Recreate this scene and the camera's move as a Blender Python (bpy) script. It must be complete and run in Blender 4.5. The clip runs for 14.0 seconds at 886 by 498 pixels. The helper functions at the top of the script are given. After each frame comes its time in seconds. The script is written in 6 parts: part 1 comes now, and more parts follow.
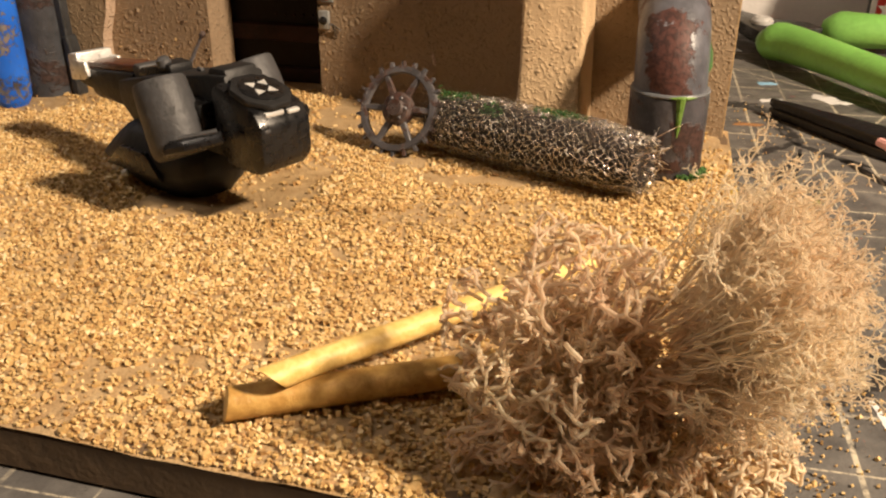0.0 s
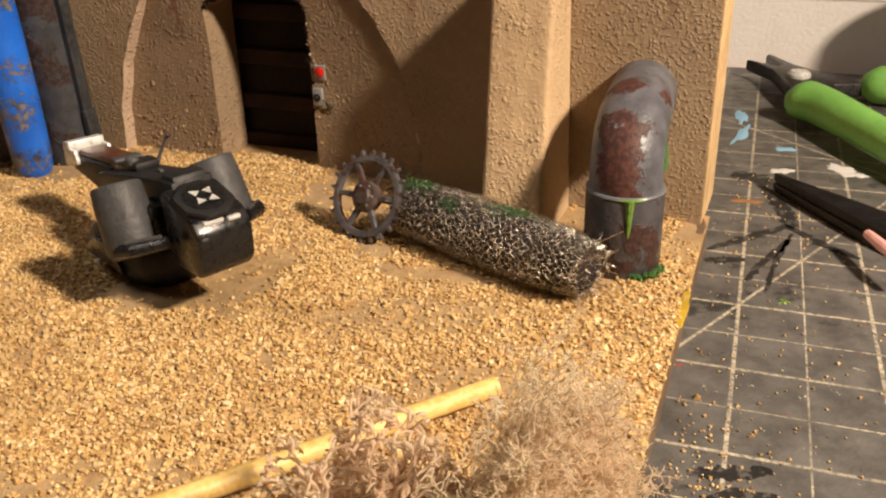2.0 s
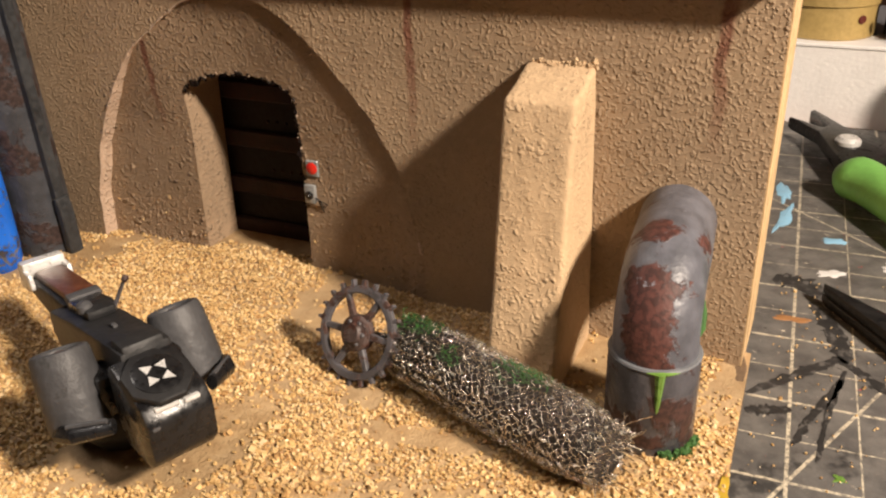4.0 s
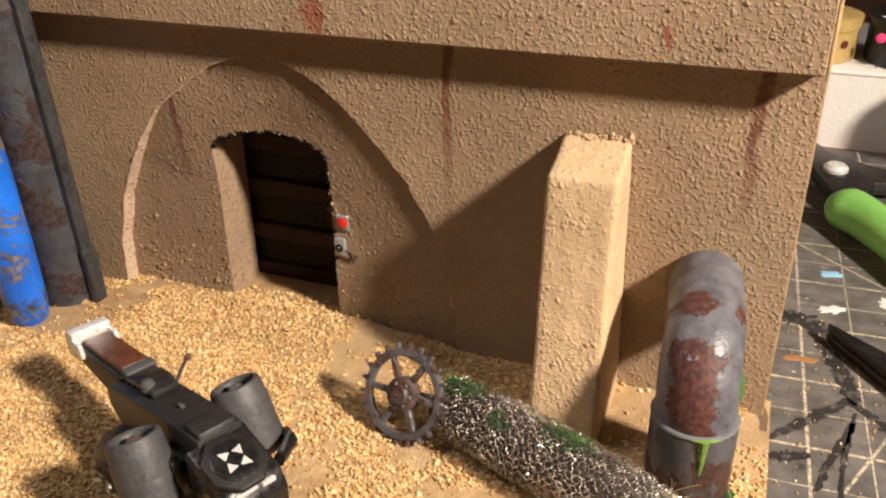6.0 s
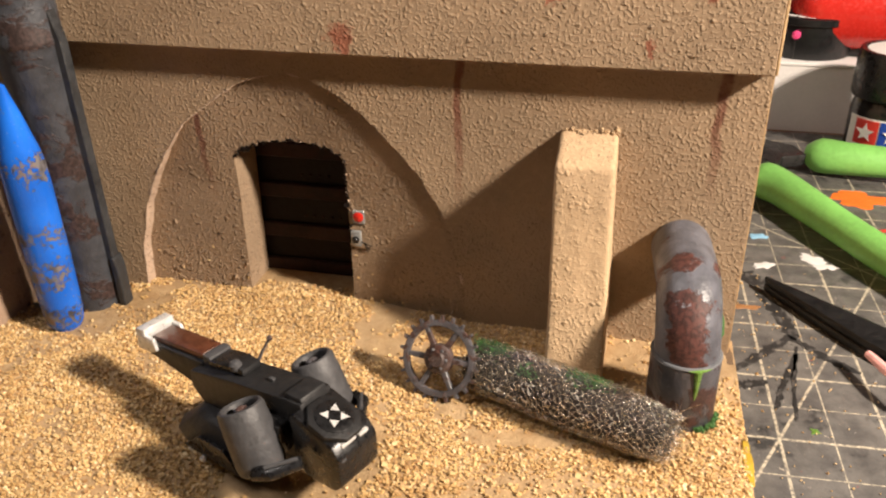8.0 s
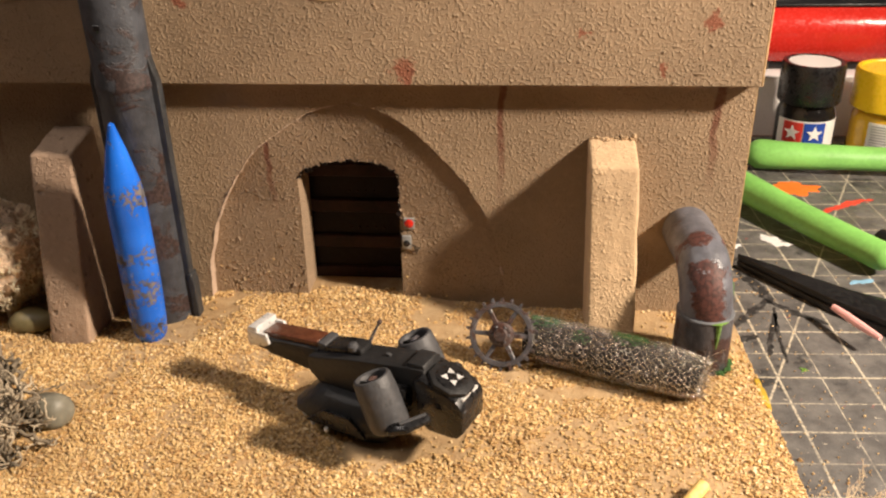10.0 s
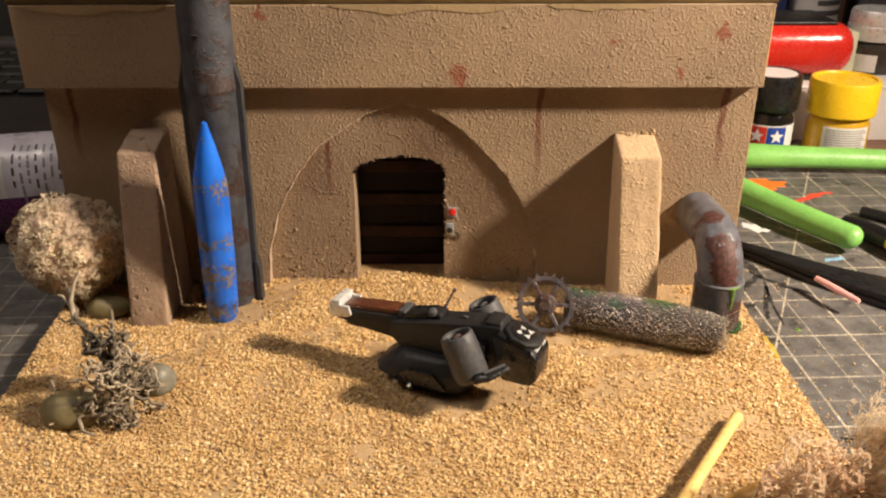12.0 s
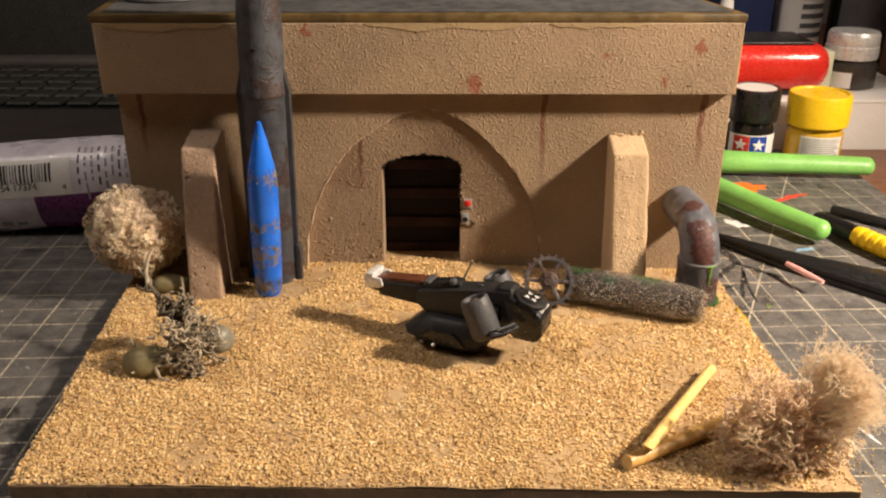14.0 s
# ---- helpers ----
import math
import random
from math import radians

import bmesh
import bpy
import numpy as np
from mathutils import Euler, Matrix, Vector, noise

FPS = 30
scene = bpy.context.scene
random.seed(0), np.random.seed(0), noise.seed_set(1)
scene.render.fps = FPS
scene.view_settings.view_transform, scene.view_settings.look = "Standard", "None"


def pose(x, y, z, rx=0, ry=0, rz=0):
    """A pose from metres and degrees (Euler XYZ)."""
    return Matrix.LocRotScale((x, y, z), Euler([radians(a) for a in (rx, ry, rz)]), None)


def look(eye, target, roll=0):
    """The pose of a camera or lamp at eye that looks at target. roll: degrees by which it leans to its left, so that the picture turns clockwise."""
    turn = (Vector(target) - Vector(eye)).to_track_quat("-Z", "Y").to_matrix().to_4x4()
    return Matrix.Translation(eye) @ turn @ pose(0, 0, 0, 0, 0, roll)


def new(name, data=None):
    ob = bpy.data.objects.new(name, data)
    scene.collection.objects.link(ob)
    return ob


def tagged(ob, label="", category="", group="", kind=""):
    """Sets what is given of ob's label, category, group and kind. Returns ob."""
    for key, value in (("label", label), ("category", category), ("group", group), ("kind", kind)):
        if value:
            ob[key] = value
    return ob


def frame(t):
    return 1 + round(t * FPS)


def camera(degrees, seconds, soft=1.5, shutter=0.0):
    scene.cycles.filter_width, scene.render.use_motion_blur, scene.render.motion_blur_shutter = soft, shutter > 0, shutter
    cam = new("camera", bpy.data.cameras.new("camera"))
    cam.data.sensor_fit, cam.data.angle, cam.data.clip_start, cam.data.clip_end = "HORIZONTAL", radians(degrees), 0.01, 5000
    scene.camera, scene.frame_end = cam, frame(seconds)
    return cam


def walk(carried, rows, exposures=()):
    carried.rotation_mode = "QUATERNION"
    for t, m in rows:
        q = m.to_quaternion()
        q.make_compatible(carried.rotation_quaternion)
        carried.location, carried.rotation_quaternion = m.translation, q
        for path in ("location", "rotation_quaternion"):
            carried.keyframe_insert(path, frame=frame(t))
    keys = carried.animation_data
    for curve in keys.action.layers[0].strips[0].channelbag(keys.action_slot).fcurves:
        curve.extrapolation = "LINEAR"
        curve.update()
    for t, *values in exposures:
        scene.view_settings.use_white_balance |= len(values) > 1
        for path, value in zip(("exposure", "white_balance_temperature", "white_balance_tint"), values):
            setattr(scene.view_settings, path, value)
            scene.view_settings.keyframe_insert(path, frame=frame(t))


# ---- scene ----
S = 0.01  # everything below is written in centimetres
cam = camera(54.8, 14.0, soft=2.2)
# seconds, eye, target (centimetres), roll
PATH = [
    (0, (10.72, -20.655, 6.21), (10.226, -18.916, 5.354), 0.1),
    (0.5, (11.633, -20.554, 6.584), (11.105, -18.822, 5.734), -0.2),
    (1, (12.466, -20.42, 6.952), (11.864, -18.704, 6.117), -0.8),
    (1.5, (13.041, -19.832, 7.263), (12.366, -18.152, 6.414), -1.3),
    (2, (13.465, -19.184, 7.996), (12.748, -17.52, 7.151), -1.7),
    (2.5, (13.582, -18.315, 8.447), (12.835, -16.666, 7.596), -2.0),
    (3, (13.337, -17.157, 8.945), (12.571, -15.516, 8.096), -2.1),
    (3.5, (13.032, -16.26, 9.382), (12.265, -14.629, 8.516), -2.0),
    (4, (12.513, -15.661, 9.856), (11.75, -14.034, 8.977), -1.7),
    (6.5, (10.517, -16.598, 12.118), (9.914, -14.947, 11.164), -0.9),
    (7, (10.108, -17.415, 12.361), (9.576, -15.753, 11.384), -0.7),
    (7.5, (9.694, -18.525, 12.767), (9.222, -16.84, 11.798), -1.0),
    (8, (8.939, -19.725, 13.138), (8.519, -18.015, 12.189), -1.1),
    (8.2, (8.577, -20.178, 13.195), (8.168, -18.46, 12.256), -1.3),
    (10.3, (4.675, -24.876, 14.487), (4.509, -23.096, 13.592), -1.4),
    (10.5, (4.157, -25.268, 14.521), (4.002, -23.483, 13.632), -1.4),
    (11, (2.719, -26.204, 14.558), (2.587, -24.413, 13.676), -1.1),
    (11.5, (2.045, -27.125, 14.665), (1.972, -25.328, 13.789), -0.6),
    (12, (1.703, -28.107, 14.785), (1.675, -26.301, 13.927), -0.3),
    (12.5, (1.585, -29.294, 14.973), (1.583, -27.481, 14.127), -0.1),
    (13, (1.446, -30.527, 15.116), (1.451, -28.711, 14.278), -0.2),
    (13.5, (1.341, -31.88, 15.25), (1.334, -30.056, 14.429), -0.1),
    (14, (1.196, -32.835, 15.348), (1.162, -31.006, 14.539), -0.2),
]
walk(cam, [(t, look(Vector(e) * S, Vector(g) * S, r)) for t, e, g, r in PATH],
     exposures=[(0, -0.18, 7000, 10), (1.5, -0.3, 6750, 10), (2.5, -0.26, 6450, 10), (4, -0.04, 6150, 10), (8, 0.2, 6050, 10), (11, 0.18, 6350, 10), (14, 0.19, 6400, 10)])

# ---- light: one warm desk lamp close by on the right, a dim room behind it, plus an added fill ----
world = bpy.data.worlds.new("room_dusk")
scene.world = world
world.use_nodes = True
world.node_tree.nodes["Background"].inputs[0].default_value = (1.0, 0.74, 0.5, 1)
world.node_tree.nodes["Background"].inputs[1].default_value = 0.018

lamp = new("desk_lamp_light", bpy.data.lights.new("desk_lamp_light", "SPOT"))
lamp.data.energy, lamp.data.shadow_soft_size = 34.5, 0.028
lamp.data.color = (1.0, 0.81, 0.62)
lamp.data.spot_size, lamp.data.spot_blend = radians(112), 0.8
lamp.matrix_world = look(Vector((50.7, -17.0, 38.4)) * S, Vector((-20, -14, 0)) * S)

# Invented fill lamp, added to lift the shadows and the left side.
fill_lamp = new("fill_light", bpy.data.lights.new("fill_light", "AREA"))
fill_lamp.data.shape, fill_lamp.data.size = "DISK", 0.45
fill_lamp.data.energy = 4.9
fill_lamp.data.color = (1.0, 0.86, 0.74)
fill_lamp.matrix_world = look((-0.66, -0.24, 1.1), (-0.12, 0, 0))


# ---- materials ----
class Nodes:
    """A small helper to write node materials in lines."""

    def __init__(self, name):
        self.m = bpy.data.materials.new(name)
        self.m.use_nodes = True
        self.t = self.m.node_tree
        self.bsdf = self.t.nodes["Principled BSDF"]
        self.co = self.t.nodes.new("ShaderNodeTexCoord").outputs["Object"]

    def put(self, socket, value):
        if hasattr(value, "is_linked"):
            self.t.links.new(value, socket)
        else:
            socket.default_value = value

    def node(self, kind, **inputs):
        n = self.t.nodes.new(kind)
        for k, v in inputs.items():
            self.put(n.inputs[k], v)
        return n

    def noise(self, scale, detail=4.0, rough=0.55, vec=None, distortion=0.0):
        n = self.t.nodes.new("ShaderNodeTexNoise")
        self.put(n.inputs["Vector"], vec or self.co)
        for k, v in (("Scale", scale), ("Detail", detail), ("Roughness", rough), ("Distortion", distortion)):
            n.inputs[k].default_value = v
        return n.outputs["Fac"]

    def cells(self, scale, feature="F1", out="Distance", vec=None):
        n = self.t.nodes.new("ShaderNodeTexVoronoi")
        n.feature = feature
        self.put(n.inputs["Vector"], vec or self.co)
        n.inputs["Scale"].default_value = scale
        return n.outputs[out]

    def math(self, op, a, b=0.0, c=0.0):
        n = self.t.nodes.new("ShaderNodeMath")
        n.operation = op
        for i, v in enumerate((a, b, c)):
            self.put(n.inputs[i], v)
        return n.outputs[0]

    def step(self, value, lo, hi, a=0.0, b=1.0):
        n = self.t.nodes.new("ShaderNodeMapRange")
        n.interpolation_type = "SMOOTHSTEP"
        for i, v in enumerate((value, lo, hi, a, b)):
            self.put(n.inputs[i], v)
        return n.outputs[0]

    def mix(self, fac, a, b):
        n = self.t.nodes.new("ShaderNodeMix")
        n.data_type = "RGBA"
        self.put(n.inputs[0], fac)
        self.put(n.inputs[6], a if hasattr(a, "is_linked") else (*a, 1))
        self.put(n.inputs[7], b if hasattr(b, "is_linked") else (*b, 1))
        return n.outputs[2]

    def ramp(self, fac, stops):
        n = self.t.nodes.new("ShaderNodeValToRGB")
        self.put(n.inputs[0], fac)
        e = n.color_ramp.elements
        while len(e) < len(stops):
            e.new(0.5)
        for k, (p, c) in zip(e, stops):
            k.position, k.color = p, (*c, 1)
        return n.outputs[0]

    def xyz(self, vec=None):
        n = self.t.nodes.new("ShaderNodeSeparateXYZ")
        self.put(n.inputs[0], vec or self.co)
        return n.outputs

    def island(self):
        return self.t.nodes.new("ShaderNodeNewGeometry").outputs["Random Per Island"]

    def done(self, color, rough=0.6, metal=0.0, height=None, depth=0.0005, strength=1.0, **more):
        b = self.bsdf
        self.put(b.inputs["Base Color"], color if hasattr(color, "is_linked") else (*color, 1))
        self.put(b.inputs["Roughness"], rough)
        self.put(b.inputs["Metallic"], metal)
        for k, v in more.items():
            self.put(b.inputs[k.replace("_", " ")], v)
        if height is not None:
            n = self.t.nodes.new("ShaderNodeBump")
            n.inputs["Distance"].default_value, n.inputs["Strength"].default_value = depth, strength
            self.put(n.inputs["Height"], height)
            self.t.links.new(n.outputs[0], b.inputs["Normal"])
        return self.m


def plain(name, c, rough=0.5, metal=0.0, vary=0.25, grain=600, depth=0.0002, spots=None, spot_scale=150, spot_at=0.62, **more):
    """Paint, plastic or wood with two scales of variation, and chips of another colour where asked."""
    n = Nodes(name)
    big, fine = n.noise(60, 3), n.noise(grain, 5)
    dark = tuple(k * (1 - vary) for k in c)
    light = tuple(min(1, k * (1 + vary)) for k in c)
    col = n.mix(n.step(n.math("ADD", n.math("MULTIPLY", big, 0.6), n.math("MULTIPLY", fine, 0.4)), 0.35, 0.65), dark, light)
    r = n.step(fine, 0.3, 0.7, max(0.03, rough - 0.1), min(1, rough + 0.12))
    if spots:
        mask = n.step(n.noise(spot_scale, 6, 0.65), spot_at, spot_at + 0.05)
        col = n.mix(mask, col, spots)
        r = n.mix(mask, (rough,) * 3, (0.8,) * 3)
    return n.done(col, r, metal, fine, depth, **more)


def rusty(name, base, rust, at=0.52, scale=70, rough=0.38, patches=()):
    """Paint that has rusted away in blotches. patches: places (x, y, z, reach in cm) with most of the rust."""
    n = Nodes(name)
    v = n.noise(scale, 7, 0.7, distortion=0.4)
    for px, py, pz, reach in patches:
        d = n.t.nodes.new("ShaderNodeVectorMath")
        d.operation = "DISTANCE"
        n.put(d.inputs[0], n.co)
        d.inputs[1].default_value = (px * S, py * S, pz * S)
        v = n.math("ADD", v, n.step(d.outputs["Value"], 0.0, reach * S, 0.21, 0.0))
    m = n.step(v, at, at + 0.05)
    fine = n.noise(900, 4)
    col = n.mix(n.step(n.noise(200, 4), 0.3, 0.7), tuple(k * 0.72 for k in base), tuple(k * 1.3 for k in base))
    col = n.mix(m, col, n.mix(n.step(fine, 0.4, 0.6), rust, tuple(k * 0.45 for k in rust)))
    speck = n.step(n.noise(420, 5, 0.7), 0.64, 0.69)
    col = n.mix(speck, col, tuple(min(1, k * 2.0) for k in base))
    return n.done(col, n.mix(m, (rough,) * 3, (0.62,) * 3), 0.0, n.math("ADD", n.math("MULTIPLY", m, 0.6), fine), 0.00015)


def stucco(name, streaks=(), flecks=(), base=(0.335, 0.240, 0.150), bump=0.00032, cover=(0.45, 1.0), pits=0.0):
    """Sand-coloured textured paint with rust streaks (x, top, bottom, half width in cm) that run down it. cover: how thick the grit lies; pits: the share of open foam pores."""
    n = Nodes(name)
    big, mid, fine = n.noise(28, 4), n.noise(560, 4, 0.62), n.noise(2200, 3)
    warp = n.node("ShaderNodeVectorMath")
    n.put(warp.inputs[0], n.co)
    wob3 = n.t.nodes.new("ShaderNodeTexNoise")
    n.put(wob3.inputs["Vector"], n.co)
    wob3.inputs["Scale"].default_value, wob3.inputs["Detail"].default_value = 900, 2
    small = n.node("ShaderNodeVectorMath")
    small.operation = "MULTIPLY"
    n.put(small.inputs[0], wob3.outputs["Color"])
    small.inputs[1].default_value = (0.0013, 0.0013, 0.0013)
    n.put(warp.inputs[1], small.outputs[0])

    def beads(scale, share):
        v = n.t.nodes.new("ShaderNodeTexVoronoi")
        n.put(v.inputs["Vector"], warp.outputs[0])
        v.inputs["Scale"].default_value = scale
        return n.math("MULTIPLY", n.step(v.outputs["Distance"], 0.1, 0.5, 1.0, 0.0), n.step(v.outputs["Color"], share, share + 0.2))
    grit = n.math("ADD", n.math("MULTIPLY", beads(1050, 0.42), 0.75), n.math("MULTIPLY", n.step(n.noise(1150, 2, 0.5), 0.48, 0.72), 0.55))
    patch = n.step(n.noise(34, 3), 0.34, 0.62, *cover)
    h = n.math("ADD", n.math("MULTIPLY", n.math("ADD", grit, n.math("MULTIPLY", beads(600, 0.53), 1.15)), patch), n.math("MULTIPLY", fine, 0.15))
    h = n.math("ADD", h, n.math("MULTIPLY", n.noise(190, 3), 1.3 * (1 - cover[0])))
    col = n.mix(n.step(big, 0.3, 0.7), tuple(k * 0.84 for k in base), tuple(k * 1.1 for k in base))
    col = n.mix(n.step(mid, 0.45, 0.75, 0.0, 0.35), col, tuple(min(1, k * 1.35) for k in base))
    if pits:
        pore = n.math("MULTIPLY", beads(430, 1 - pits), n.step(n.noise(120, 3), 0.4, 0.6))
        h = n.math("SUBTRACT", h, n.math("MULTIPLY", pore, 1.6))
        col = n.mix(n.math("MULTIPLY", pore, 0.6), col, tuple(k * 0.55 for k in base))
    x, y, z = n.xyz()
    wob = n.math("MULTIPLY", n.math("SUBTRACT", n.noise(90, 4), 0.5), 0.004)
    for sx, top, bottom, half in streaks:
        across = n.math("ABSOLUTE", n.math("ADD", n.math("SUBTRACT", x, sx * S), wob))
        m = n.step(across, half * S * 0.5, half * S * 1.3, 1.0, 0.0)
        m = n.math("MULTIPLY", m, n.step(z, (bottom - 0.3) * S, (bottom + (top - bottom) * 0.7) * S))
        m = n.math("MULTIPLY", m, n.step(z, top * S, (top + 0.15) * S, 1.0, 0.0))
        m = n.math("MULTIPLY", m, n.step(n.noise(260, 5, 0.7), 0.25, 0.55, 0.4, 0.95))
        col = n.mix(m, col, (0.165, 0.066, 0.038))
    for fx, fz, half in flecks:
        d = n.math("ADD", n.math("ABSOLUTE", n.math("SUBTRACT", x, fx * S)), n.math("ABSOLUTE", n.math("SUBTRACT", z, fz * S)))
        d = n.math("ADD", d, n.math("MULTIPLY", n.math("SUBTRACT", n.noise(500, 4), 0.5), 0.012))
        col = n.mix(n.step(d, half * S * 0.4, half * S, 0.8, 0.0), col, (0.26, 0.07, 0.035))
    return n.done(col, 0.88, 0.0, h, bump)


def sand_floor():
    n = Nodes("sand_glued")
    col = n.ramp(n.noise(260, 5, 0.7), [(0.3, (0.33, 0.205, 0.095)), (0.5, (0.43, 0.29, 0.145)), (0.72, (0.53, 0.38, 0.21))])
    col = n.mix(n.step(n.noise(30, 4), 0.4, 0.65, 0.0, 0.5), col, (0.33, 0.235, 0.135))
    return n.done(col, n.step(n.noise(45, 4), 0.4, 0.7, 0.75, 0.45), 0.0, n.math("ADD", n.noise(500, 4), n.noise(1800, 3)), 0.0003)


def sand_grain():
    n = Nodes("sand_grain")
    col = n.ramp(n.island(), [(0.0, (0.32, 0.17, 0.065)), (0.2, (0.54, 0.34, 0.13)), (0.6, (0.70, 0.485, 0.21)), (0.9, (0.80, 0.605, 0.32)), (1.0, (0.85, 0.71, 0.46))])
    col = n.mix(n.step(n.noise(38, 5, 0.6), 0.42, 0.68, 0.0, 0.55), col, (0.42, 0.26, 0.105))
    col = n.mix(n.step(n.noise(110, 4, 0.6), 0.5, 0.7, 0.0, 0.4), col, (0.70, 0.52, 0.25))
    return n.done(col, 0.62, 0.0, n.noise(3000, 2), 0.0001)


def cutting_mat():
    """Scuffed dark grey mat with worn cream half-inch lines, two guide lines at 60 degrees and old paint."""
    n = Nodes("cutting_mat")
    mp = n.t.nodes.new("ShaderNodeMapping")
    mp.vector_type = "TEXTURE"
    mp.inputs["Location"].default_value = (12.93 * S, -2.43 * S, 0)
    mp.inputs["Rotation"].default_value = (0, 0, radians(2.9))
    mp.inputs["Scale"].default_value = (1.27 * S,) * 3
    n.put(mp.inputs["Vector"], n.co)
    x, y, z = n.xyz(mp.outputs[0])

    def line(v, half):
        d = n.math("ABSOLUTE", n.math("SUBTRACT", n.math("FRACT", n.math("ADD", v, 0.5)), 0.5))
        return n.step(d, half * 0.6, half, 1.0, 0.0)

    grid = n.math("MAXIMUM", line(x, 0.017), line(y, 0.017))
    wide = n.math("MAXIMUM", n.step(n.math("ABSOLUTE", n.math("SUBTRACT", n.math("FRACT", n.math("ADD", n.math("MULTIPLY", x, 0.5), 0.5)), 0.5)), 0.011, 0.018, 1.0, 0.0),
                  n.step(n.math("ABSOLUTE", n.math("SUBTRACT", n.math("FRACT", n.math("ADD", n.math("MULTIPLY", y, 0.5), 0.5)), 0.5)), 0.011, 0.018, 1.0, 0.0))
    slant = n.math("ADD", n.math("MULTIPLY", x, 0.9), n.math("MULTIPLY", y, -0.447))
    guide = n.step(n.math("ABSOLUTE", slant), 0.02, 0.035, 1.0, 0.0)
    slant2 = n.math("ADD", n.math("MULTIPLY", x, 0.7), n.math("MULTIPLY", y, 0.7))
    guide = n.math("MAXIMUM", guide, n.step(n.math("ABSOLUTE", n.math("SUBTRACT", slant2, 7.0)), 0.018, 0.03, 1.0, 0.0))
    lines = n.math("MAXIMUM", n.math("MAXIMUM", grid, wide), guide)
    wear = n.math("MULTIPLY", n.step(n.noise(900, 5, 0.7), 0.36, 0.6, 0.12, 0.9), n.step(n.noise(45, 4), 0.3, 0.55, 0.35, 1.0))
    col = n.mix(n.step(n.noise(120, 5, 0.65), 0.3, 0.7), (0.068, 0.064, 0.062), (0.132, 0.125, 0.117))
    dirty = n.step(n.noise(22, 6, 0.7), 0.6, 0.66)
    col = n.mix(n.math("MULTIPLY", dirty, 0.8), col, (0.012, 0.012, 0.013))
    col = n.mix(n.math("MULTIPLY", lines, wear), col, (0.55, 0.49, 0.37))
    for scale, at, c, off in ((95, 0.70, (0.55, 0.52, 0.5), 0.0), (80, 0.72, (0.32, 0.03, 0.03), 3.0), (85, 0.725, (0.05, 0.16, 0.36), 6.0), (75, 0.73, (0.28, 0.17, 0.08), 11.0), (330, 0.665, (0.62, 0.55, 0.42), 15.0), (260, 0.68, (0.38, 0.04, 0.04), 19.0), (210, 0.675, (0.30, 0.27, 0.25), 23.0), (300, 0.66, (0.012, 0.012, 0.013), 27.0)):
        v = n.node("ShaderNodeVectorMath", **{})
        n.put(v.inputs[0], n.co)
        v.inputs[1].default_value = (off, off * 0.37, 0)
        m = n.step(n.noise(scale, 7, 0.72, v.outputs[0], 0.6), at, at + 0.015)
        col = n.mix(m, col, c)
    h = n.math("ADD", n.noise(1600, 3), n.math("MULTIPLY", n.noise(160, 6, 0.7), 0.6))
    return n.done(col, n.step(n.noise(200, 5), 0.3, 0.7, 0.42, 0.7), 0.0, h, 0.00012)


def wood(name, a, b, along=(1, 1, 12), rough=0.5, scale=140):
    n = Nodes(name)
    mp = n.t.nodes.new("ShaderNodeMapping")
    mp.inputs["Scale"].default_value = along
    n.put(mp.inputs["Vector"], n.co)
    g = n.noise(scale, 6, 0.65, mp.outputs[0], 0.3)
    col = n.mix(n.step(g, 0.3, 0.7), a, b)
    return n.done(col, rough, 0.0, g, 0.0002)


STUCCO_WALL = stucco("stucco_wall", bump=0.00035, streaks=[(4.55, 7.5, 3.4, 0.12), (10.75, 7.5, 4.0, 0.12), (-11.3, 7.5, 4.6, 0.12)])
STUCCO_LEDGE = stucco("stucco_ledge", bump=0.0004, flecks=[(1.8, 7.95, 0.5), (9.0, 8.0, 0.25), (10.3, 9.3, 0.35), (-4.5, 9.9, 0.3), (6.8, 9.0, 0.2)])
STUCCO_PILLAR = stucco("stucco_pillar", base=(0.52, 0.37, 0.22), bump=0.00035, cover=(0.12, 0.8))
# Pinkish stucco, its colour also darkened for the shade on this buttress.
STUCCO_PINK_SHADED = stucco("stucco_pillar_shaded", base=(0.35, 0.245, 0.17), bump=0.0005, cover=(0.1, 0.5), pits=0.5)
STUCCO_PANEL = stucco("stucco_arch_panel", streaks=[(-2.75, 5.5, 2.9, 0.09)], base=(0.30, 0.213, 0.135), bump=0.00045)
GLUE = stucco("stucco_over_glue", base=(0.37, 0.27, 0.145), bump=0.0001)
FOAM_RIM = stucco("stucco_cut_rim", base=(0.50, 0.37, 0.27), bump=0.0005)
FOAM_EDGE = plain("cut_foam_edge", (0.55, 0.38, 0.2), 0.8, vary=0.2, depth=0.0003)
ROOF_BOARD = plain("olive_roof_board", (0.10, 0.064, 0.02), 0.5, vary=0.35, grain=300)
ROOF_GREY = plain("grey_roof_paint", (0.06, 0.06, 0.062), 0.7, vary=0.3, grain=250)
# Door browns, taken near black to include the doorway's deep shade.
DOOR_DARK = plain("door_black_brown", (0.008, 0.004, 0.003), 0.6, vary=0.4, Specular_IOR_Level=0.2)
DOOR_RED = plain("door_red_brown_shaded", (0.027, 0.012, 0.010), 0.6, vary=0.5, Specular_IOR_Level=0.2)
MDF = plain("mdf_edge", (0.13, 0.085, 0.05), 0.75, vary=0.3)
SAND = sand_floor()
GRAIN = sand_grain()
MAT = cutting_mat()
TABLE = wood("table_wood", (0.10, 0.035, 0.014), (0.26, 0.10, 0.04), (1.5, 14, 1), 0.35, 60)
